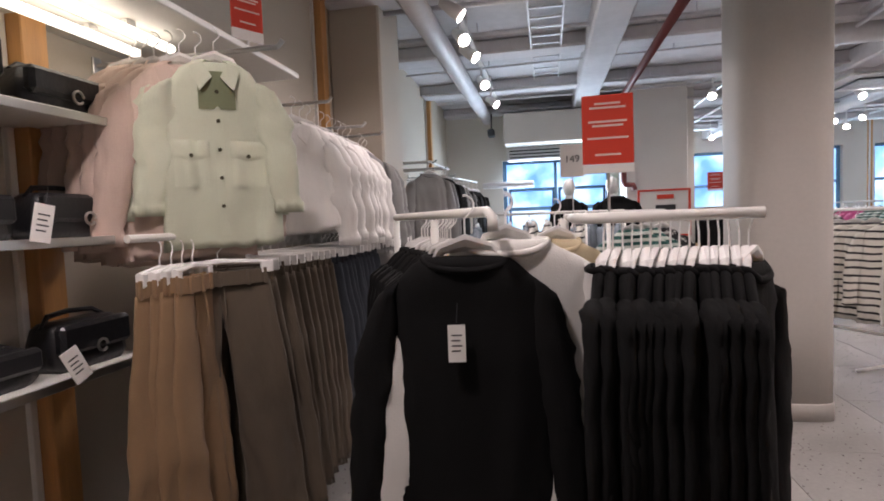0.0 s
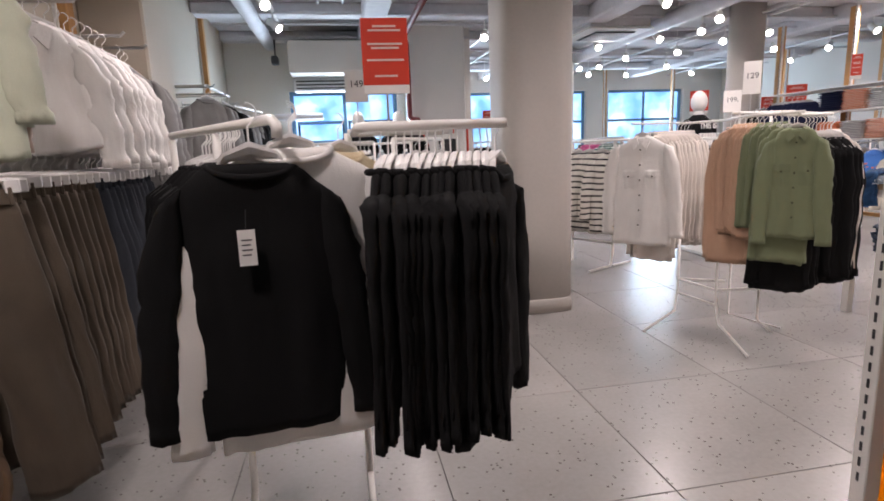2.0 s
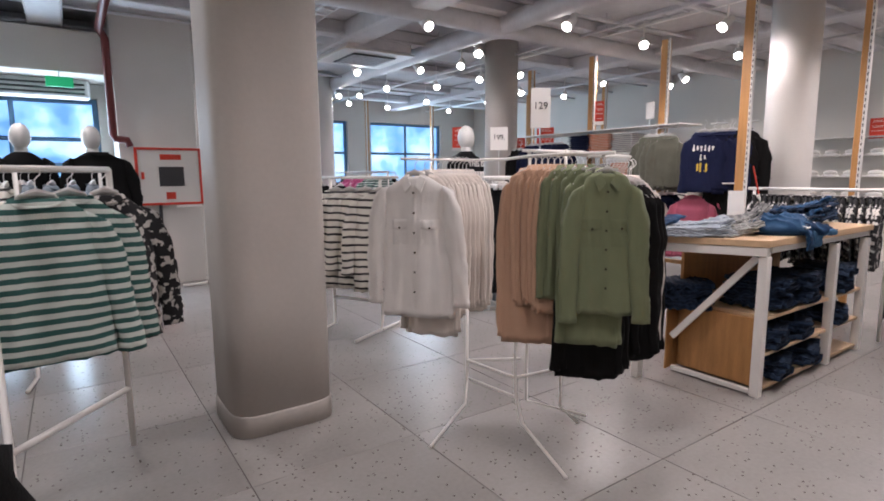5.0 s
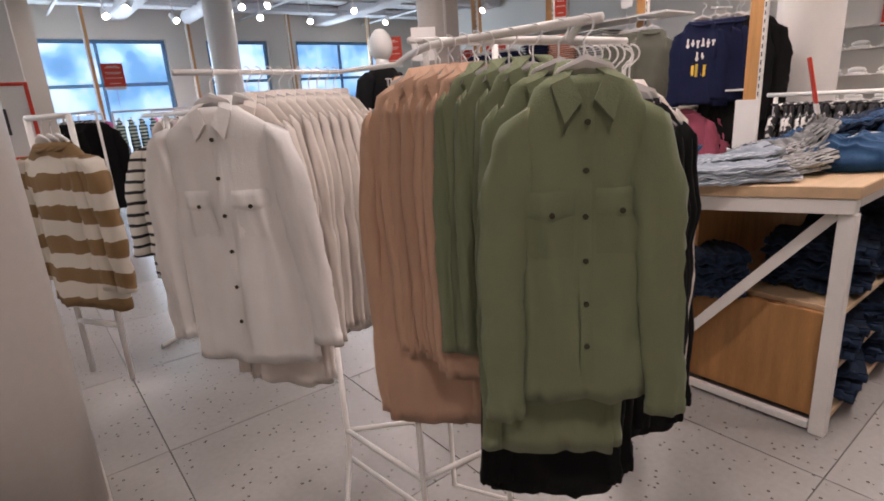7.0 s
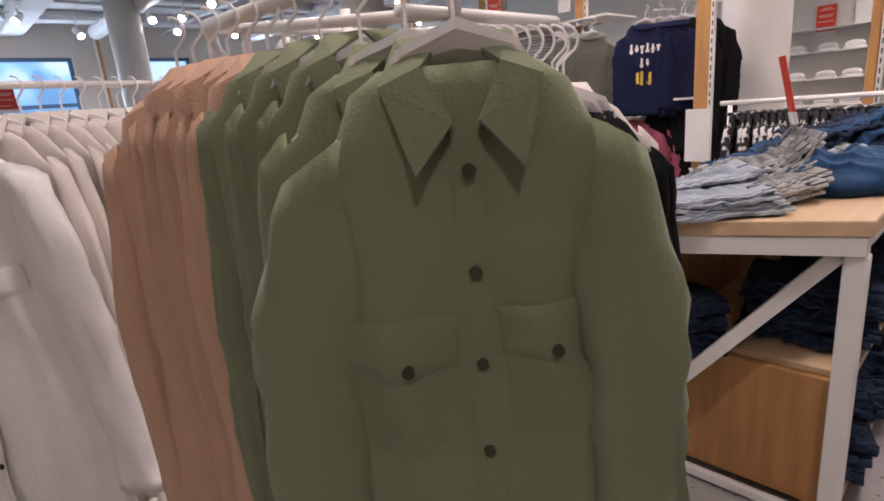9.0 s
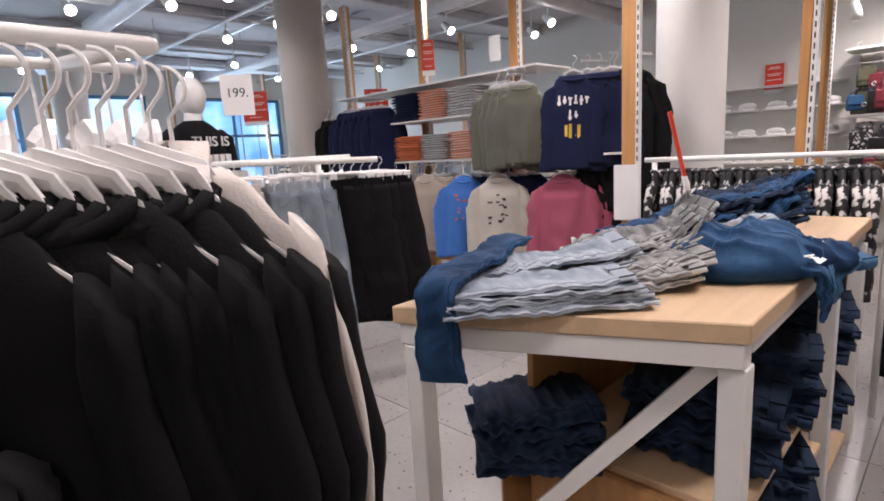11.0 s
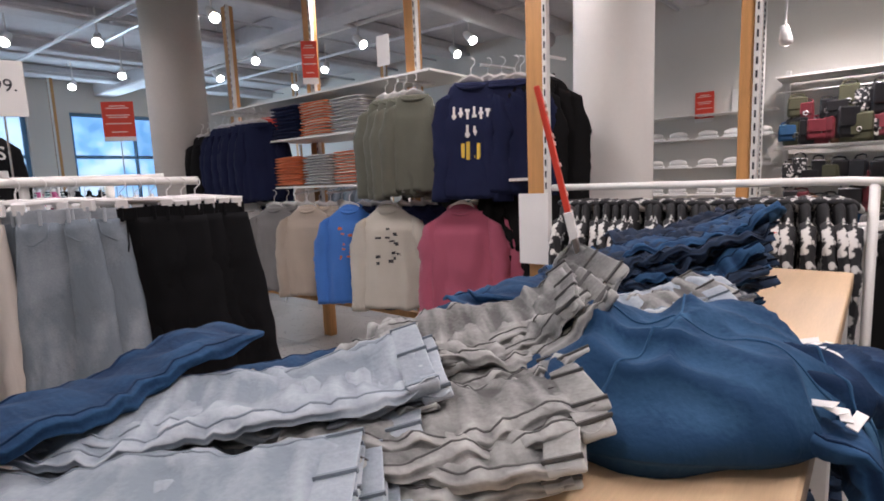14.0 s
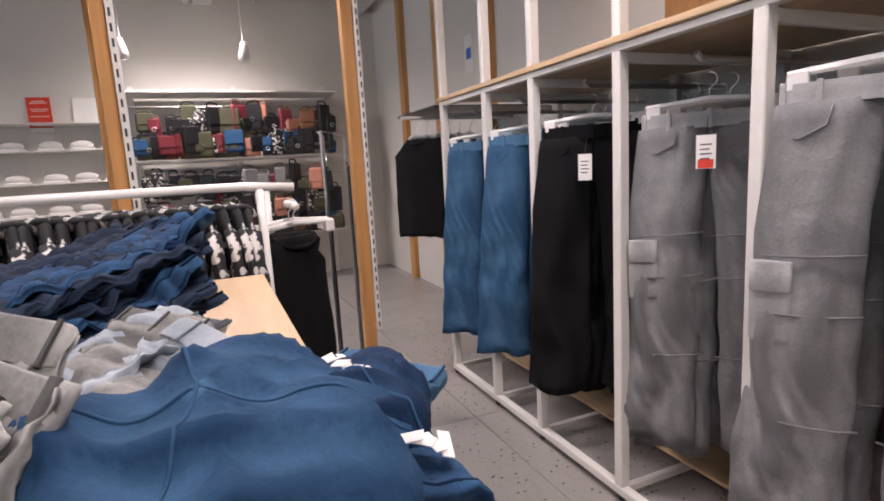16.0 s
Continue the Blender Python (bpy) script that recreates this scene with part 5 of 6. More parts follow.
# on the shelves below
for k, (x, y, z) in enumerate(((4.0, 2.52, 0.46), (4.3, 2.5, 0.46), (3.92, 2.5, 0.25), (4.25, 2.5, 0.25), (4.85, 2.5, 0.46), (4.0, 2.5, 0.05), (4.4, 2.5, 0.05), (4.8, 2.5, 0.25))):
    for q in range(3 if z < 0.4 else 5):
        folded_jeans("dark folded jeans on the shelf below", "jeans under the table", DEN_D, 0.34, 0.26, 0.04, pose(x + 0.01 * q, y, z + 0.03 + 0.034 * q, 0, 0, -84 + 7 * (q % 3)), 90 + 3 * k + q, None, 0.016)
for q in range(5):
    folded_jeans("dark folded jeans under the table end", "jeans under the table", DEN_D, 0.3, 0.24, 0.04, pose(3.74, 2.85, 0.445 + 0.034 * q, 0, 0, -50 + 9 * (q % 3)), 130 + q, None, 0.018)
b2 = thing("drawer_box", "oak plywood box at the back of the table", "storage box")
part("panel", block(3.66, TY0 + 0.57, 0.02, 4.3, TY1 - 0.09, 0.415, 0.003), WOODB, b2)
sg = red_sign((4.2, 2.645, 1.13), 25, 0.07, 0.18, 0.23)
sg.matrix_world = pose(4.2, 2.645, 1.13, -13, 0, 25)

# --- grid of hoodies: two-sided oak-post gondola ---
GX = 5.75
gon = thing("wall_rack", "double-height oak and steel clothing rack", "clothes rack", "clothes racks")
for z, y0, y1 in ((1.775, 4.2, 6.5), (1.5, 4.72, 5.72), (1.17, 3.6, 6.6)):
    part("shelf", block(GX + 0.02, y0, z - 0.014, 6.2, y1, z, 0.002), WHITE, gon)
part("kick_rail", block(6.02, 3.7, 0.28, 6.06, 6.6, 0.32, 0.002), WOOD, gon)
for y in (3.95, 4.35, 5.0, 5.35, 5.95, 6.2):
    part("arm", tube([(6.05, y, 1.15), (GX - 0.08, y, 1.12)], 0.008, 6), CHROME, gon)
for y in (3.55, 3.85, 4.4, 6.1):
    part("arm", tube([(6.05, y, 1.75), (GX - 0.02, y, 1.73)], 0.008, 6), CHROME, gon)
for y in (3.74, 4.6, 5.6, 6.69):
    oak_post(6.1 if y > 3.8 else 5.68, y if y > 3.8 else 3.5, 0, 2.7 if y > 3.8 else CEIL)


def stack(material, at, n, w, d, h, label, cat="t-shirts"):
    s = thing("folded_stack", label, cat, "folded stacks on the rack", at=at)
    for k in range(n):
        o = smooth(part("folded_top", slab(d, w * (1 - 0.04 * (k % 2)), h / n * 1.25, 3.3 * k + at[1], None, 0.004, 8, 8)[0], material, s))
        o.location = (random.uniform(-0.006, 0.006), random.uniform(-0.008, 0.008), h / n * (k + 0.55))
    return s


for y, z, m, n, h, lb in ((5.55, 1.502, NAVY, 9, 0.22, "stack of folded navy tops"), (5.22, 1.502, ORSTR, 12, 0.22, "stack of orange striped folded tops"), (4.9, 1.502, GRSTR, 10, 0.21, "stack of grey striped folded tops"),
                          (5.55, 1.175, ORNG, 10, 0.2, "stack of folded orange and grey tops"), (5.22, 1.175, GRSTR, 11, 0.2, "stack of folded grey striped tops"), (4.9, 1.175, ORSTR, 11, 0.21, "stack of folded orange striped tops")):
    stack(m, (5.92, y, z), n, 0.29, 0.3, h, lb)
mos = top_proto("hoodie", "moss grey fleece sweatshirt on a white hanger", "sweatshirt", "moss sweatshirts", MOSS, 0.54, 0.15, 0.05, 0.46, 3.3, 0.03, spread=0.012)
row(mos, (GX, 4.52, 1.76), (GX, 4.3, 1.76), 4, -66)
nvy = top_proto("sweatshirt", "navy sweatshirt with white and yellow chest print", "sweatshirt", "navy sweatshirts", NAVY, 0.57, 0.16, 0.05, 0.48, 5.7, 0.03, spread=0.012)
for z, w, n in ((-0.27, 0.2, 6), (-0.36, 0.07, 2)):
    for k in range(n):
        x = -w / 2 + w * (k + 0.5) / n
        patch("print_bar", nvy, OFFW, x - 0.006, x + 0.006, z - 0.032 + 0.01 * (k % 2), z + 0.03 - 0.006 * (k % 3), 0.004, nx=2, nz=4)["label"] = "white stroke of chest print"
        patch("print_bar", nvy, OFFW, x - 0.012, x + 0.012, z - 0.01 + 0.014 * (k % 3 - 1), z + 0.004 + 0.014 * (k % 3 - 1), 0.0045, nx=3, nz=2)["label"] = "white stroke of chest print"
for k in range(4):
    patch("print_bar", nvy, YELLOW, -0.05 + 0.026 * k, -0.032 + 0.026 * k, -0.49 - 0.01 * (k % 2), -0.42 + 0.008 * (k % 3), 0.004, nx=2, nz=4)["label"] = "yellow stroke of chest print"
row(nvy, (GX - 0.02, 3.9, 1.77), (GX - 0.02, 3.9, 1.77), 1, -58, jitter=0)
nv2 = top_proto("sweatshirt", "plain navy sweatshirt hung behind", "sweatshirt", "plain navy sweatshirts", NAVY, 0.57, 0.155, 0.05, 0.48, 7.7, 0.03, spread=0.012)
row(nv2, (GX + 0.04, 3.84, 1.77), (GX + 0.1, 3.72, 1.77), 3, -62)
row(bls, (GX + 0.12, 3.7, 1.77), (GX + 0.2, 3.62, 1.77), 3, -66)
row(nv2, (GX, 6.3, 1.75), (GX, 5.8, 1.75), 7, -50)
row(bls, (GX - 0.02, 6.9, 1.7), (GX - 0.02, 6.4, 1.7), 6, -50)
for mt, y, lb, pr in ((ROSE, 3.98, "rose fleece hoodie on a white hanger", None), (CREAMF, 4.52, "cream hoodie with dark printed sleeve", INK), (BLUEF, 4.85, "bright blue hoodie with orange print", ORNG), (BEIGEF, 5.28, "beige fleece sweatshirt on a hanger", None), (OFFW, 5.98, "white printed sweatshirt on a hanger", INK), (GREYM, 5.65, "grey sweatshirt on a hanger", None)):
    h = top_proto("hoodie", lb, "hoodie", "", mt, 0.6, 0.19, 0.06, 0.5, y * 3, 0.03, spread=0.04, neck=0.06)
    smooth(part("hood", ball((0, 0.02, -0.13), 0.085, 1.0, 0.55, 0.45), mt, h))
    if pr:
        for k in range(14):
            x, z = random.uniform(-0.08, 0.06), random.uniform(-0.46, -0.24)
            patch("print_bar", h, pr, x, x + random.uniform(0.012, 0.035), z, z + random.uniform(0.008, 0.022), 0.004, nx=3, nz=2)["label"] = "stroke of chest print"
    row(h, (GX - 0.03, y, 1.15), (GX - 0.03, y, 1.15), 1, -62, jitter=0)
    b_ = top_proto("hoodie", lb.split(" on ")[0] + ", second in the row", "hoodie", "", mt if pr is None or mt is ROSE else NAVY, 0.58, 0.185, 0.055, 0.5, y * 5, 0.03, spread=0.02)
    row(b_, (GX + 0.04, y - 0.05, 1.15), (GX + 0.14, y - 0.16, 1.15), 3, -66)
row(bls, (GX + 0.1, 3.78, 1.16), (GX + 0.18, 3.62, 1.16), 4, -60)
red_sign((5.78, 5.22, 1.87), -45, 0.1, 0.23, 0.09)
wc_ = thing("notice_card", "blank white card clipped to the oak post", "card", at=(5.62, 3.5, 0.78))
part("card", block(-0.004, -0.075, 0, 0.004, 0.075, 0.32, 0.001), CARD, wc_)
w2 = thing("notice_card", "small white card on top of the rack", "card", at=(5.78, 4.55, 1.84))
part("card", block(-0.003, -0.05, 0, 0.003, 0.05, 0.17, 0.001), CARD, w2)
part("pole", tube([(0, 0, -0.07), (0, 0, 0)], 0.004, 6), CHROME, w2)

# --- trousers stand and mannequin ---
ps = stand("trouser_rack", "white clothes rack with a flat base plate", [[(3.72, 4.9, 1.235), (4.55, 4.42, 1.215)], [(3.72, 4.98, 1.235), (4.5, 4.6, 1.235)]], [[(4.05, 4.72, 1.22), (4.05, 4.72, 0.03)], [(4.3, 4.62, 1.22), (4.3, 4.62, 0.03)]], r=0.016)
part("base_plate", block(3.75, 4.75, 0.005, 4.2, 5.3, 0.04, 0.006), WHITE, ps)
part("upright", block(3.86, 4.78, 0.041, 3.98, 4.84, 1.2, 0.004), WHITE, ps)
blt = trouser_proto("trousers", "wide black trousers clipped to a hanger", "black trousers on the stand", CHAR, 0.95, 0.12, 0.07, 3.7, 0.025, flare=1.3)
gtr = trouser_proto("jeans", "pale grey washed jeans clipped to a hanger", "pale jeans on the stand", DEN_L, 1.0, 0.16, 0.09, 4.9, 0.018, 1)
bkt = trouser_proto("jeans", "wide black jeans clipped to a hanger", "black jeans on the stand", CHAR, 0.78, 0.18, 0.105, 6.9, 0.025, flare=1.2)
wtr = trouser_proto("trousers", "cream trousers clipped to a hanger", "", ECRU, 1.0, 0.16, 0.09, 8.9, 0.02)
row(blt, (3.73, 4.84, 1.25), (3.78, 4.76, 1.25), 3, -78, True)
row(wtr, (3.86, 4.72, 1.24), (3.86, 4.72, 1.24), 1, -58, True)
row(gtr, (3.93, 4.66, 1.24), (4.06, 4.56, 1.24), 3, -44, True)
row(gtr, (4.13, 4.5, 1.24), (4.13, 4.5, 1.24), 1, -22, True, jitter=0)
row(bkt, (4.27, 4.45, 1.23), (4.5, 4.35, 1.23), 6, -34, True)
for k in range(14):
    add_hanger(pose(3.8 + 0.05 * k, 4.96 - 0.025 * k, 1.25, 0, 0, 60 + random.uniform(-12, 12)))
price_card("199.", (4.1, 5.05, 1.5), -32, 0.17, 0.22, 0.25, 0.07)


def mannequin(at, turn, coat, label, tall=1.78):
    """One plain standing figure, dressed."""
    bm = ball((0, 0, 1.64), 0.1, 0.8, 0.95, 1.2, None, 16, 12)
    tube([(0, 0, 1.56), (0, 0, 1.45)], [0.05, 0.06], 12, bm)
    m = thing("mannequin", label, "mannequin", at=at, turn=turn)
    b = part("figure", bm, MANN, m)
    smooth(b)
    g = bmesh.new()
    rings = []
    for z, hx, hy in ((1.5, 0.06, 0.06), (1.47, 0.11, 0.08), (1.42, 0.17, 0.1), (1.3, 0.19, 0.12), (1.0, 0.17, 0.12), (0.85, 0.18, 0.12)):
        rings.append([(hx * math.cos(a), hy * math.sin(a) + 0.008 * math.sin(7 * a + 9 * z), z) for a in [2 * math.pi * i / 24 for i in range(24)]])
    loft(rings, g)
    for sx in (-1, 1):
        tube([(sx * 0.14, 0, 1.42), (sx * 0.18, 0, 1.38), (sx * 0.22, 0.02, 1.2), (sx * 0.235, 0.0, 1.0), (sx * 0.22, -0.06, 0.82)], [0.05, 0.07, 0.065, 0.055, 0.042], 12, g)
        tube([(sx * 0.1, 0, 0.9), (sx * 0.11, 0.01, 0.45), (sx * 0.11, 0.01, 0.04)], [0.12, 0.1, 0.085], 12, g)
    smooth(part("clothes", g, coat, m))
    part("base", tube([(0, 0, 0.0), (0, 0, 0.012)], 0.18, 24), CHROME, m)
    return m


mq = mannequin((4.0, 5.45, 0), 12, CHAR, "white headless-faced mannequin in a black printed sweatshirt")
for k, (tx, w) in enumerate((("THIS IS", 0), (None, 0.26), (None, 0.16))):
    if tx:
        words(tx, 0.082, OFFW, mq, pose(0.0, -0.14, 1.37, 90, 0, 0), depth=0.004)
    else:
        n = 6 if w > 0.2 else 4
        for i in range(n):
            part("print_bar", block(-w / 2 + w * (i + 0.1) / n, -0.145, 1.355 - 0.075 * (k + 0.5), -w / 2 + w * (i + 0.85) / n, -0.128, 1.408 - 0.075 * (k + 0.5), 0.003), OFFW, mq, "white block of print")
mannequin((0.28, 7.2, 0), 200, BLACKC, "white mannequin in a black coat by the entrance")
mannequin((0.82, 7.2, 0), 180, BLACKC, "white mannequin in a long black coat by the entrance")
lc = top_proto("coat", "long black coat hung open", "coat", "", BLACKC, 0.9, 0.25, 0.1, 0.6, 1.1, 0.04)
row(lc, (0.86, 7.02, 1.62), (0.86, 7.02, 1.62), 1, 0, hangers=False)
strp = trouser_proto("trousers", "black and white striped trousers", "", STRIPE, 0.6, 0.16, 0.09, 2.2, 0.02)
row(strp, (0.95, 6.9, 0.95), (0.95, 6.9, 0.95), 1, -10, hangers=False)

# --- hose box on the pillar ---
hb = thing("fire_hose_box", "white fire hose cabinet with red frame and dark window", "hose cabinet", at=(1.575, 7.99, 0.96))
part("body", block(-0.33, -0.1, 0, 0.33, 0, 0.62, 0.01), COLW, hb)
fr = bmesh.new()
for a in ((-0.345, -0.115, -0.015, -0.315, -0.1, 0.635), (0.315, -0.115, -0.015, 0.345, -0.1, 0.635), (-0.314, -0.115, -0.015, 0.314, -0.1, 0.012), (-0.314, -0.115, 0.608, 0.314, -0.1, 0.635)):
    block(*a, 0.003, fr)
part("frame", fr, REDC, hb, "red painted edge")
part("window", block(-0.11, -0.112, 0.2, 0.15, -0.101, 0.42, 0.03), DARKM, hb)
part("label_bar", block(-0.09, -0.106, 0.5, 0.13, -0.101, 0.56, 0.002), REDC, hb)
part("latch", block(-0.29, -0.125, 0.28, -0.26, -0.101, 0.36, 0.004), REDC, hb)
part("mark", block(-0.05, -0.106, 0.05, 0.05, -0.101, 0.13, 0.01), REDC, hb)
ex = thing("fire_bag", "red bag hanging from a black strap below the cabinet", "bag", at=(1.45, 7.86, 0.2))
smooth(part("body", ball((0, 0, 0.22), 0.16, 0.55, 0.4, 1.3), REDC, ex))
part("strap", tube([(0, 0.02, 0.4), (0.01, 0.06, 0.75)], 0.02, 6), DARKM, ex)
cs = thing("trolley_stand", "white tubular frame leaning by the pillar", "stand", at=(1.8, 7.7, 0))
part("frame", tube([(-0.2, 0, 0.02), (0.05, 0, 0.02), (0.08, 0, 0.1), (0.08, 0, 0.9), (0.05, 0, 0.93), (-0.2, 0, 0.93)], 0.014, 8), WHITE, cs)
part("board", block(0.1, 0.02, 0.02, 0.2, 0.05, 0.85, 0.005), WOODT, cs)
cv = thing("security_camera", "small black security camera on the wall", "camera", at=(-0.8, 8.2, 2.56))
part("body", block(-0.05, -0.08, -0.06, 0.05, 0.08, 0.06, 0.02), DARKM, cv)
part("bracket", tube([(0, 0.05, 0.05), (0, 0.1, 0.3)], 0.012, 6), DARKM, cv)
ex2 = thing("exit_sign", "green exit sign above the entrance", "sign", at=(0.62, 7.95, 2.2))
part("panel", block(-0.12, 0, 0, 0.12, 0.03, 0.1, 0.004), glow("exit_green", (0.02, 0.5, 0.2), 0.5), ex2)
part("rod", tube([(0, 0.015, 0.1), (0, 0.06, 0.2)], 0.006, 6), PIPE, ex2)

# --- orange acrylic shelf unit ---
ou = thing("acrylic_shelf", "white steel shelf unit with orange acrylic back", "shelf unit")
for y in (0.99, -0.15):
    part("upright", block(1.34, y - 0.045, 0, 1.39, y, 2.6, 0.003), WHITE, ou)
b = bmesh.new()
for k in range(45):
    block(1.338, 0.972, 0.3 + 0.045 * k, 1.3405, 0.965, 0.325 + 0.045 * k, 0, b)
    block(1.352, 0.9895, 0.3 + 0.045 * k, 1.36, 0.9915, 0.325 + 0.045 * k, 0, b)
part("slot_strip", b, DARKM, ou, "dark slots in the upright")["kind"] = "stuff"
for z in (0.74, 1.09, 1.46):
    part("shelf", block(1.34, -0.15, z - 0.02, 1.72, 0.94, z, 0.003), WHITE, ou)
    part("bracket", block(1.345, 0.9, z - 0.07, 1.7, 0.94, z - 0.021, 0.003), WHITE, ou)
part("acrylic_sheet", block(1.73, -0.15, 0.02, 1.738, 0.99, 2.4, 0.001), ORANGE, ou, "transparent orange acrylic sheet")
part("acrylic_sheet", block(1.4, 0.996, 0.02, 1.73, 1.004, 2.4, 0.001), ORANGE, ou, "transparent orange acrylic sheet")
hat = thing("felt_hat", "black felt hat on the top shelf", "hat", at=(1.4, 0.82, 1.462))
smooth(part("crown", ball((0, 0, 0.08), 0.11, 1, 1, 0.8), BLACKC, hat))
smooth(part("brim", ball((0, 0, 0.02), 0.18, 1, 1, 0.08), BLACKC, hat))
stl = thing("wooden_stool", "red-brown wooden stool behind the acrylic", "stool", at=(2.2, 0.85, 0))
part("seat", block(-0.18, -0.18, 0.72, 0.18, 0.18, 0.75, 0.01), WOOD, stl)
for sx in (-1, 1):
    for sy in (-1, 1):
        part("leg", tube([(sx * 0.14, sy * 0.14, 0.72), (sx * 0.2, sy * 0.2, 0)], 0.016, 6), WOOD, stl)

# --- long trouser rack on the south wall ---
tr = thing("trouser_bay", "white steel trouser bay with oak top shelf", "clothes rack", "clothes racks")
UX = (4.1, 4.57, 5.03, 5.5, 5.88, 6.35)
for x in UX:
    for y in (1.27, 0.55):
        part("upright", block(x - 0.018, y - 0.018, 0.03, x + 0.018, y + 0.018, 2.05 if y > 1 else 1.6, 0.003), WHITE, tr)
    part("cross_rail", block(x - 0.012, 0.57, 0.03, x + 0.012, 1.25, 0.055, 0.002), WHITE, tr)
    part("bracket", block(x - 0.01, 0.6, 1.43, x + 0.01, 1.25, 1.462, 0.002), WHITE, tr)
    part("caster", ball((x, 1.27, 0.016), 0.016, bm=None, u=8, v=6), DARKM, tr)
part("front_rail", block(4.08, 1.255, 0.03, 6.37, 1.29, 0.06, 0.003), WHITE, tr)
part("top_rail", block(4.08, 1.255, 1.462, 6.37, 1.289, 1.482, 0.002), WHITE, tr)
part("oak_shelf", block(4.08, 0.52, 1.484, 6.37, 1.3, 1.504, 0.003), WOODT, tr)
part("oak_back", block(4.08, 0.502, 1.51, 5.6, 0.52, 2.2, 0.003), WOODB, tr)
part("floor_board", block(4.1, 0.55, 0.062, 6.35, 1.0, 0.075, 0.003), WOODT, tr)
for a, b in zip(UX, UX[1:]):
    part("hanging_arm", tube([((a + b) / 2, 0.55, 1.4), ((a + b) / 2, 1.2, 1.4), ((a + b) / 2, 1.22, 1.415)], 0.009, 8), CHROME, tr)
crg = trouser_proto("cargo_jeans", "grey washed cargo jeans on a white hanger", "grey cargo jeans", DEN_C, 1.05, 0.185, 0.105, 2.9, 0.032, 2, 1.1)
row(crg, (4.36, 1.2, 1.4), (4.33, 0.9, 1.4), 3, 205, True, jitter=3)
row(crg, (4.86, 1.1, 1.38), (4.84, 0.7, 1.38), 6, 225, True)
dk = trouser_proto("jeans", "black wide-leg jeans on a white hanger", "black jeans in the bay", CHAR, 1.02, 0.18, 0.105, 4.2, 0.032, 1, 1.15)
row(dk, (5.3, 1.16, 1.38), (5.28, 0.75, 1.38), 8, 232, True, jitter=7)
row(dk, (5.05, 0.95, 1.38), (5.05, 0.7, 1.38), 3, 222, True)
bl_ = trouser_proto("jeans", "blue wide-leg jeans on a white hanger", "blue jeans in the bay", DEN_M, 1.0, 0.18, 0.105, 6.2, 0.032, 1, 1.2)
row(bl_, (5.72, 1.16, 1.38), (5.7, 0.8, 1.38), 6, 228, True, jitter=7)
row(bl_, (6.15, 1.16, 1.38), (6.12, 0.8, 1.38), 6, 226, True, jitter=7)
swing_tag((5.24, 1.24, 1.17), 205, 0, 0.05, 0.09)
swing_tag((4.78, 1.2, 1.2), 205, 0, 0.05, 0.09, True)
oak_post(6.49, 1.72, 0, CEIL, 0.06, 0.06)
oak_post(5.95, 2.72, 0, CEIL, 0.05, 0.05)
for x in (7.2, 8.1, 9.0):
    p_ = thing("wall_batten", "red-brown timber batten on the wall", "batten", "wall battens", at=(x, 0.52, 0))
    part("timber", block(-0.06, -0.02, 0, 0.06, 0.03, CEIL, 0.004), WOOD, p_)
sk = top_proto("skirt", "black knitted skirt hung from an arm", "skirt", "black skirts", BLACKC, 0.62, 0.19, 0.05, 0.1, 3.9, 0.03)
row(sk, (6.95, 1.2, 1.45), (6.9, 0.85, 1.45), 6, 215)
am = thing("garment_bar", "white double hanging arm on the wall", "arm", at=(6.95, 0.5, 1.46))
part("bar", tube([(0, 0, 0), (0, 0.8, 0)], 0.012, 8), WHITE, am)
part("shelf", block(-0.3, 0, 0.03, 0.35, 0.7, 0.045, 0.003), DARKM, am)
cd = thing("notice_card", "pale blue notice card hanging on the wall", "card", at=(7.55, 0.504, 1.85))
part("card", block(-0.07, -0.003, 0, 0.07, 0.003, 0.28, 0.001), CARD, cd)
part("print", block(-0.04, 0.0035, 0.1, 0.04, 0.005, 0.18, 0), BLUEF, cd)

# --- low rack of patterned tops behind the jeans table ---
stand("low_rack", "low white clothes rack behind the jeans table", [[(5.42, 2.2, 1.12), (5.42, 2.35, 1.13), (5.42, 3.3, 1.13)], [(5.42, 2.2, 1.06), (5.62, 2.2, 1.06)]], [[(5.42, 2.3, 1.12), (5.42, 2.3, 0.02)], [(5.42, 3.25, 1.12), (5.42, 3.25, 0.02)], [(5.78, 2.25, 1.12), (5.78, 2.25, 0.02)]])
spt = top_proto("top", "black and white patterned top on the low rack", "top", "patterned tops on the low rack", SPECK, 0.5, 0.16, 0.018, 0.4, 2.6, 0.026, spread=0.01, arm=0.04)
row(spt, (5.42, 2.36, 1.2), (5.42, 3.22, 1.2), 24, 12, jitter=8, hangers=False)
bsk = top_proto("vest", "black vest on a clip hanger", "top", "black vests", BLACKC, 0.75, 0.12, 0.03, 0.1, 3.1, 0.02)
row(bsk, (5.5, 2.2, 1.08), (5.6, 2.2, 1.08), 2, -60, True)
for x, y in ((5.9, 2.0), (6.15, 1.85)):
    bl = thing("belt", "black leather belt hanging from the rack", "belt", "hanging belts", at=(x, y, 1.2))
    part("strap", block(-0.02, -0.003, -0.95, 0.02, 0.003, 0, 0.002), LEATH, bl)
    part("buckle", tube(arc((0, 0, 0.0), 0.024, 0, 350, 10), 0.004, 6), CHROME, bl)
    part("hook", tube([(0, 0, 0.02), (0, 0, 0.1), (0.02, 0.02, 0.12)], 0.004, 6), CHROME, bl)
bs = thing("belt_stand", "thin steel stand with hanging belts", "stand", at=(6.02, 1.93, 0))
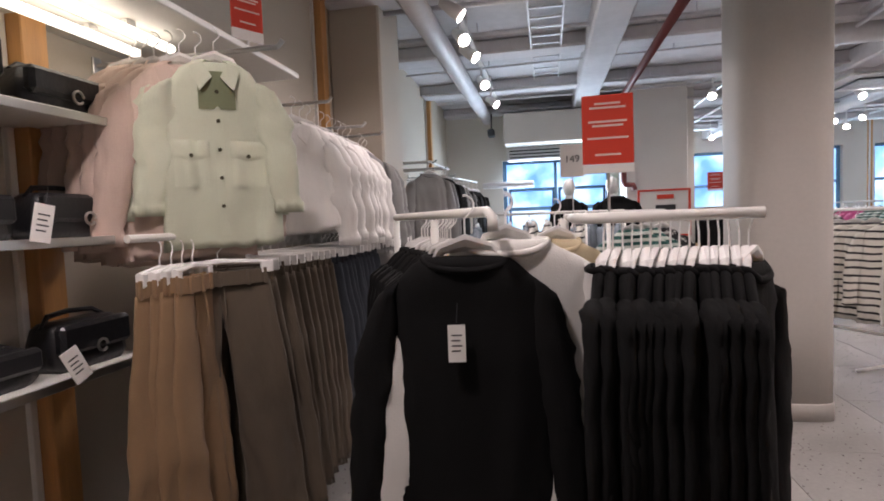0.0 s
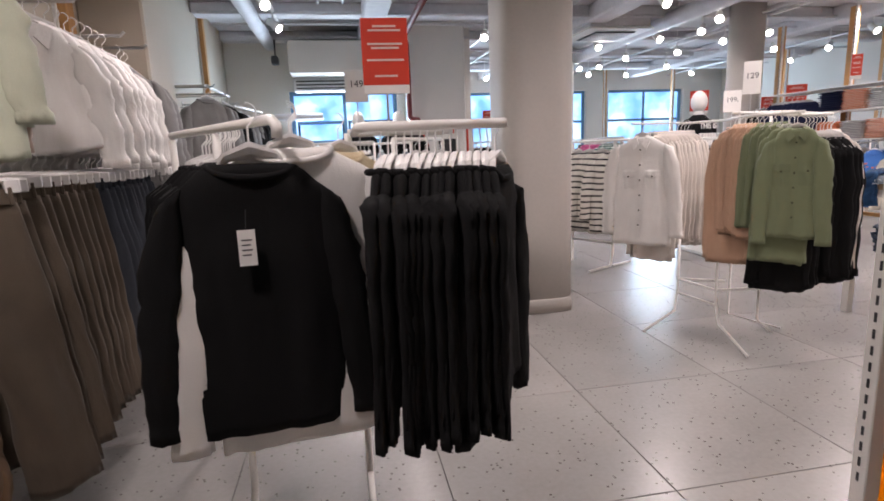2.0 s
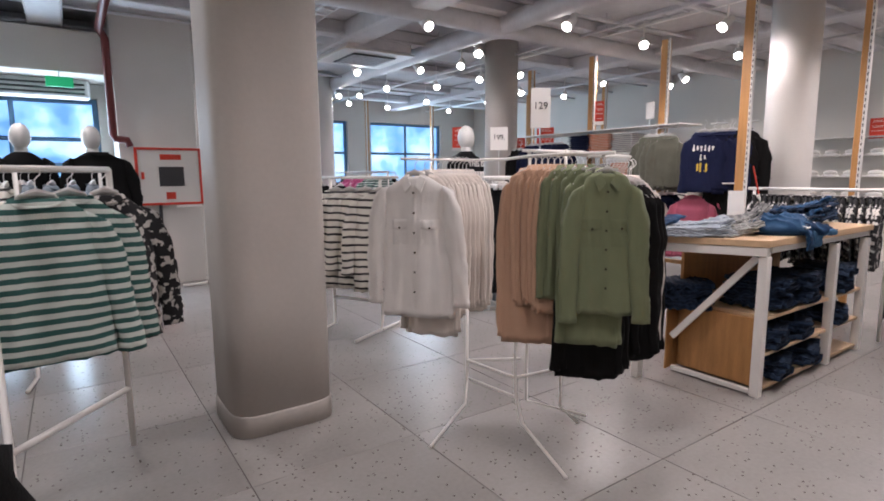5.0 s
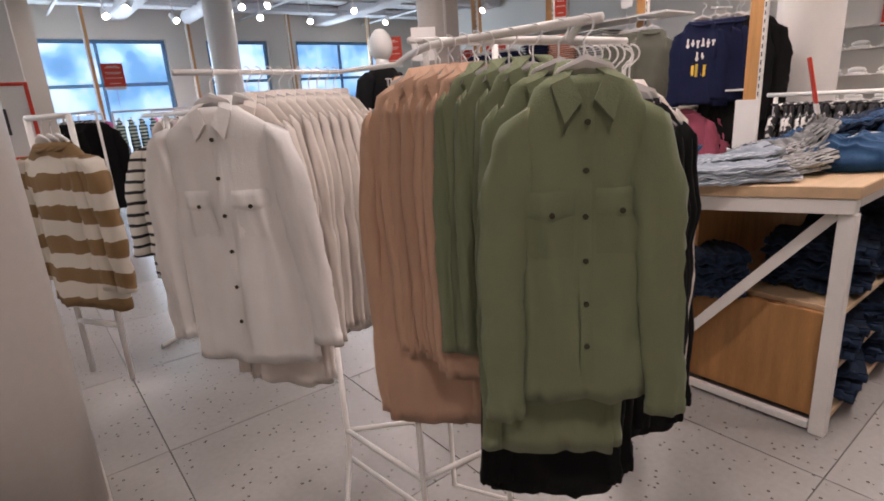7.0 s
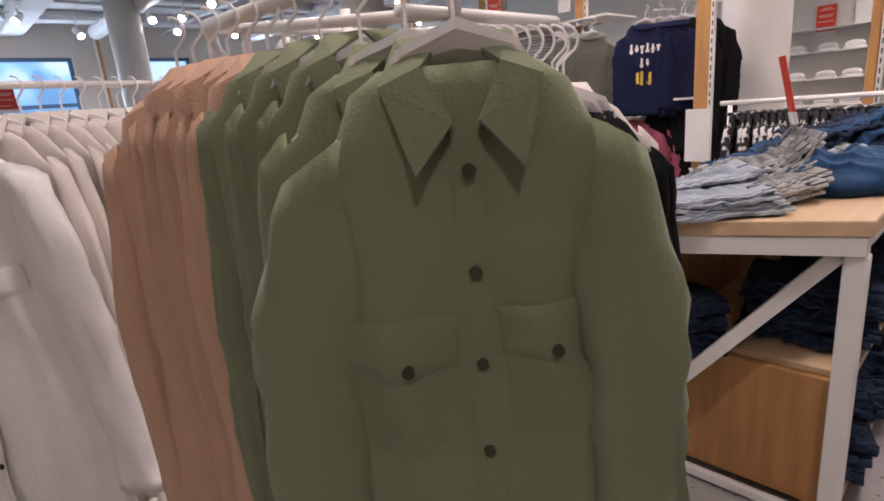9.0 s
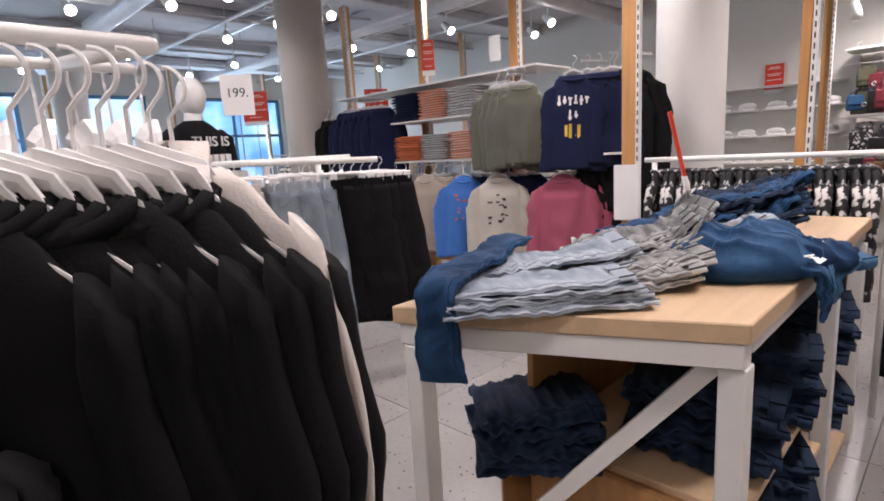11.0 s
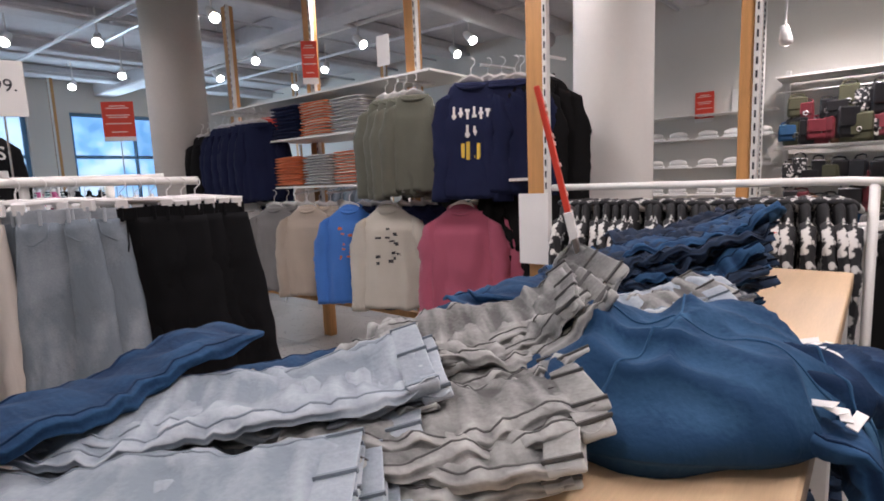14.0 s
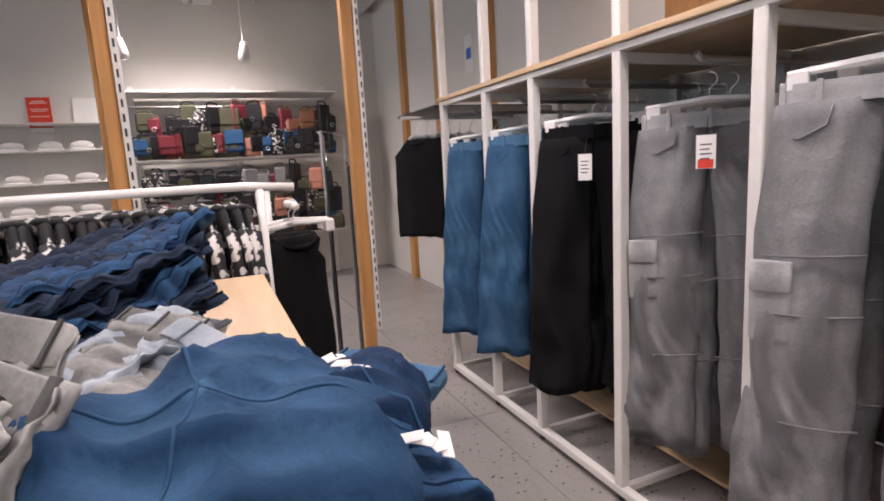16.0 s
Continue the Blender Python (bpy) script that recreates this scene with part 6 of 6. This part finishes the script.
part("pole", tube([(-0.13, 0.08, 0.01), (-0.13, 0.08, 1.32), (0.16, -0.08, 1.32), (0.16, -0.08, 0.01)], 0.007, 8), CHROME, bs)

# --- accessory rack and shoe shelves on the far wall ---
ar = thing("accessory_rack", "white wall rack of bags and accessories", "rack", at=(9.5, 0, 0))
for z in (2.0, 1.35, 0.55):
    part("shelf", block(0, 1.1, z - 0.02, 0.45, 3.1, z, 0.003), WHITE, ar)
for y in (1.15, 2.1, 3.05):
    part("upright", block(0.44, y - 0.02, 0, 0.49, y + 0.02, 2.1, 0.003), WHITE, ar)
for z in (1.85, 1.15):
    part("bar", tube([(0.05, 1.1, z), (0.05, 3.1, z)], 0.01, 6), CHROME, ar)
BAGM = [LEATH, TANL, surface("burgundy_leather", (0.16, 0.02, 0.03), 0.45), surface("peach_leather", (0.5, 0.22, 0.15), 0.5), DEN_B, surface("olive_leather", (0.06, 0.06, 0.03), 0.5), SPECK, GREYM]
rb = random.Random(8)
for k in range(120):
    z = (1.56, 1.4, 1.36, 0.95, 0.74, 0.56)[k % 6] + rb.uniform(0, 0.06) * (k % 3 == 0)
    mt = BAGM[(0, 5, 0, 2, 4, 1, 0, 6, 7, 0, 3, 5)[rb.randrange(12)]]
    handbag((9.48 + 0.06 * rb.random(), 1.2 + 1.8 * ((k * 0.618) % 1), z), 270 + rb.uniform(-30, 30), rb.uniform(0.1, 0.19), 0.08, rb.uniform(0.13, 0.27), mt, ("small handbag hanging on the accessory rack", "soft bag standing on the accessory shelf")[k % 2], k % 4 == 0)
for y in (3.5, 4.3):
    sh = thing("shoe_shelf", "pale wall shelves of white sneakers", "shelf", "shoe shelves", at=(9.75, y, 0))
    for z in (0.9, 1.2, 1.5, 1.75):
        part("board", block(0, -0.38, z - 0.015, 0.25, 0.38, z, 0.003), WHITE, sh)
    for z in (0.9, 1.2, 1.5):
        for q in range(3):
            s_ = thing("sneaker", "white low sneaker on a wall shelf", "shoe", "white sneakers", at=(9.85, y - 0.25 + 0.25 * q, z))
            smooth(part("upper", ball((0, 0, 0.045), 0.05, 0.8, 1.9, 0.8), OFFW, s_))
            part("sole", block(-0.04, -0.1, 0, 0.04, 0.1, 0.02, 0.008), PLAST, s_)
red_sign((9.97, 3.82, 1.72), -90, 0.19, 0.28)
c_ = thing("notice_card", "white framed notice on the wall", "card", at=(9.97, 3.45, 1.75))
part("card", block(-0.003, -0.1, 0, 0.003, 0.1, 0.24, 0.001), CARD, c_)
oak_post(9.2, 3.2, 0, CEIL, 0.07, 0.07)

# --- far shop floor ---
wt = thing("low_table", "low white display table of bright folded tops", "table", at=(3.9, 8.0, 0))
part("top", block(-0.5, -1.1, 0.5, 0.5, 1.1, 0.54, 0.006), WHITE, wt)
for sx in (-0.45, 0.41):
    for sy in (-1.05, 0, 1.01):
        part("leg", block(sx, sy, 0, sx + 0.04, sy + 0.04, 0.5, 0.003), WHITE, wt)
for k, (x, y, mt) in enumerate(((3.7, 7.2, PURPLE), (3.75, 7.5, PINKH), (4.1, 7.3, BLUEF), (3.7, 7.85, GREYM), (4.1, 7.7, PINKH), (3.7, 8.2, DEN_L), (4.1, 8.2, PURPLE), (3.8, 8.7, BLUEF))):
    stack(mt, (x, y, 0.542), 8, 0.3, 0.3, 0.24 + 0.05 * (k % 3), "bright folded tops stacked on the low table")
row(whs, (3.0, 8.2, 1.3), (3.5, 8.2, 1.3), 6, 30)
gsk = top_proto("top", "dark grey top on a far rack", "top", "dark tops on far racks", CHAR, 0.7, 0.2, 0.06, 0.5, 4.4, 0.03)
row(gsk, (3.3, 7.9, 1.25), (3.5, 7.5, 1.25), 4, 20)
FARM = [gsk, spk, whs, strg, stk, bls]
pst = top_proto("top", "pink top on a far rack", "top", "pink tops on far racks", PINKH, 0.6, 0.2, 0.05, 0.5, 2.4, 0.03)
cya = top_proto("top", "pale blue denim top on a far rack", "top", "blue tops on far racks", DEN_L, 0.6, 0.2, 0.05, 0.5, 3.4, 0.03)
FARM += [pst, cya]
for k, (x, y, n, trn) in enumerate(((2.3, 8.6, 8, 10), (3.3, 9.6, 10, 80), (4.6, 8.9, 9, 10), (5.2, 10.4, 9, 80), (6.8, 8.4, 10, 20), (7.4, 9.8, 10, 80), (7.6, 7.2, 9, 10), (8.4, 6.2, 9, 80), (8.6, 11.2, 9, 20), (6.2, 11.8, 9, 80), (4.2, 12.0, 9, 80), (2.7, 11.4, 9, 10), (8.0, 5.0, 9, 80), (-0.2, 5.2, 9, 80), (0.3, 6.3, 8, 70))):
    c, s_ = math.cos(radians(trn - 90)), math.sin(radians(trn - 90))
    L = 0.55
    stand("clothes_rack", "white tubular clothes rack further down the shop", [[(-L * c, -L * s_, 1.32), (L * c, L * s_, 1.32)]], [[(q * L * c, q * L * s_, 1.32), (q * L * c, q * L * s_, 0.02), (q * L * c + 0.25 * s_, q * L * s_ - 0.25 * c, 0.014)] for q in (-1, 1)] + [[(-L * c, -L * s_, 0.25), (L * c, L * s_, 0.25)]], at=(x, y, 0))
    row(FARM[(k * 3) % 8], (x - L * c * 0.9, y - L * s_ * 0.9, 1.33), (x, y, 1.33), n // 2, trn)
    row(FARM[(k * 3 + 5) % 8], (x + L * c * 0.1, y + L * s_ * 0.1, 1.33), (x + L * c * 0.9, y + L * s_ * 0.9, 1.33), n // 2, trn)
for x, y in ((3.0, 12.4), (4.6, 12.6), (6.4, 12.4), (8.2, 12.4), (9.2, 10.0), (9.3, 8.0)):
    oak_post(x, y)
for x, y, t in ((6.6, 6.9, -30), (5.46, 7.5, -42), (7.9, 8.9, -30), (9.9, 7.0, -90), (3.0, 10.6, 0)):
    red_sign((x, y, 1.66), t, 0.26, 0.3, 1.65)

# ---- floor pieces ----
TW, TD = 0.785, 0.84
tile_mesh = None
for i in range(-4, 12):
    for j in range(-4, 14):
        x, y = 1.116 + TW * i, 2.263 + TD * j
        if x > 10 or y > 12.9 or x < -2.4 or y < -2.4:
            continue
        if tile_mesh is None:
            o = part("tile", block(0.0018, 0.0018, -0.03, TW - 0.0018, TD - 0.0018, 0, 0.001), TILE, floor)
            tile_mesh = o.data
        else:
            o = new("tile", tile_mesh)
            o.parent = floor
        o.location = (x, y, 0)
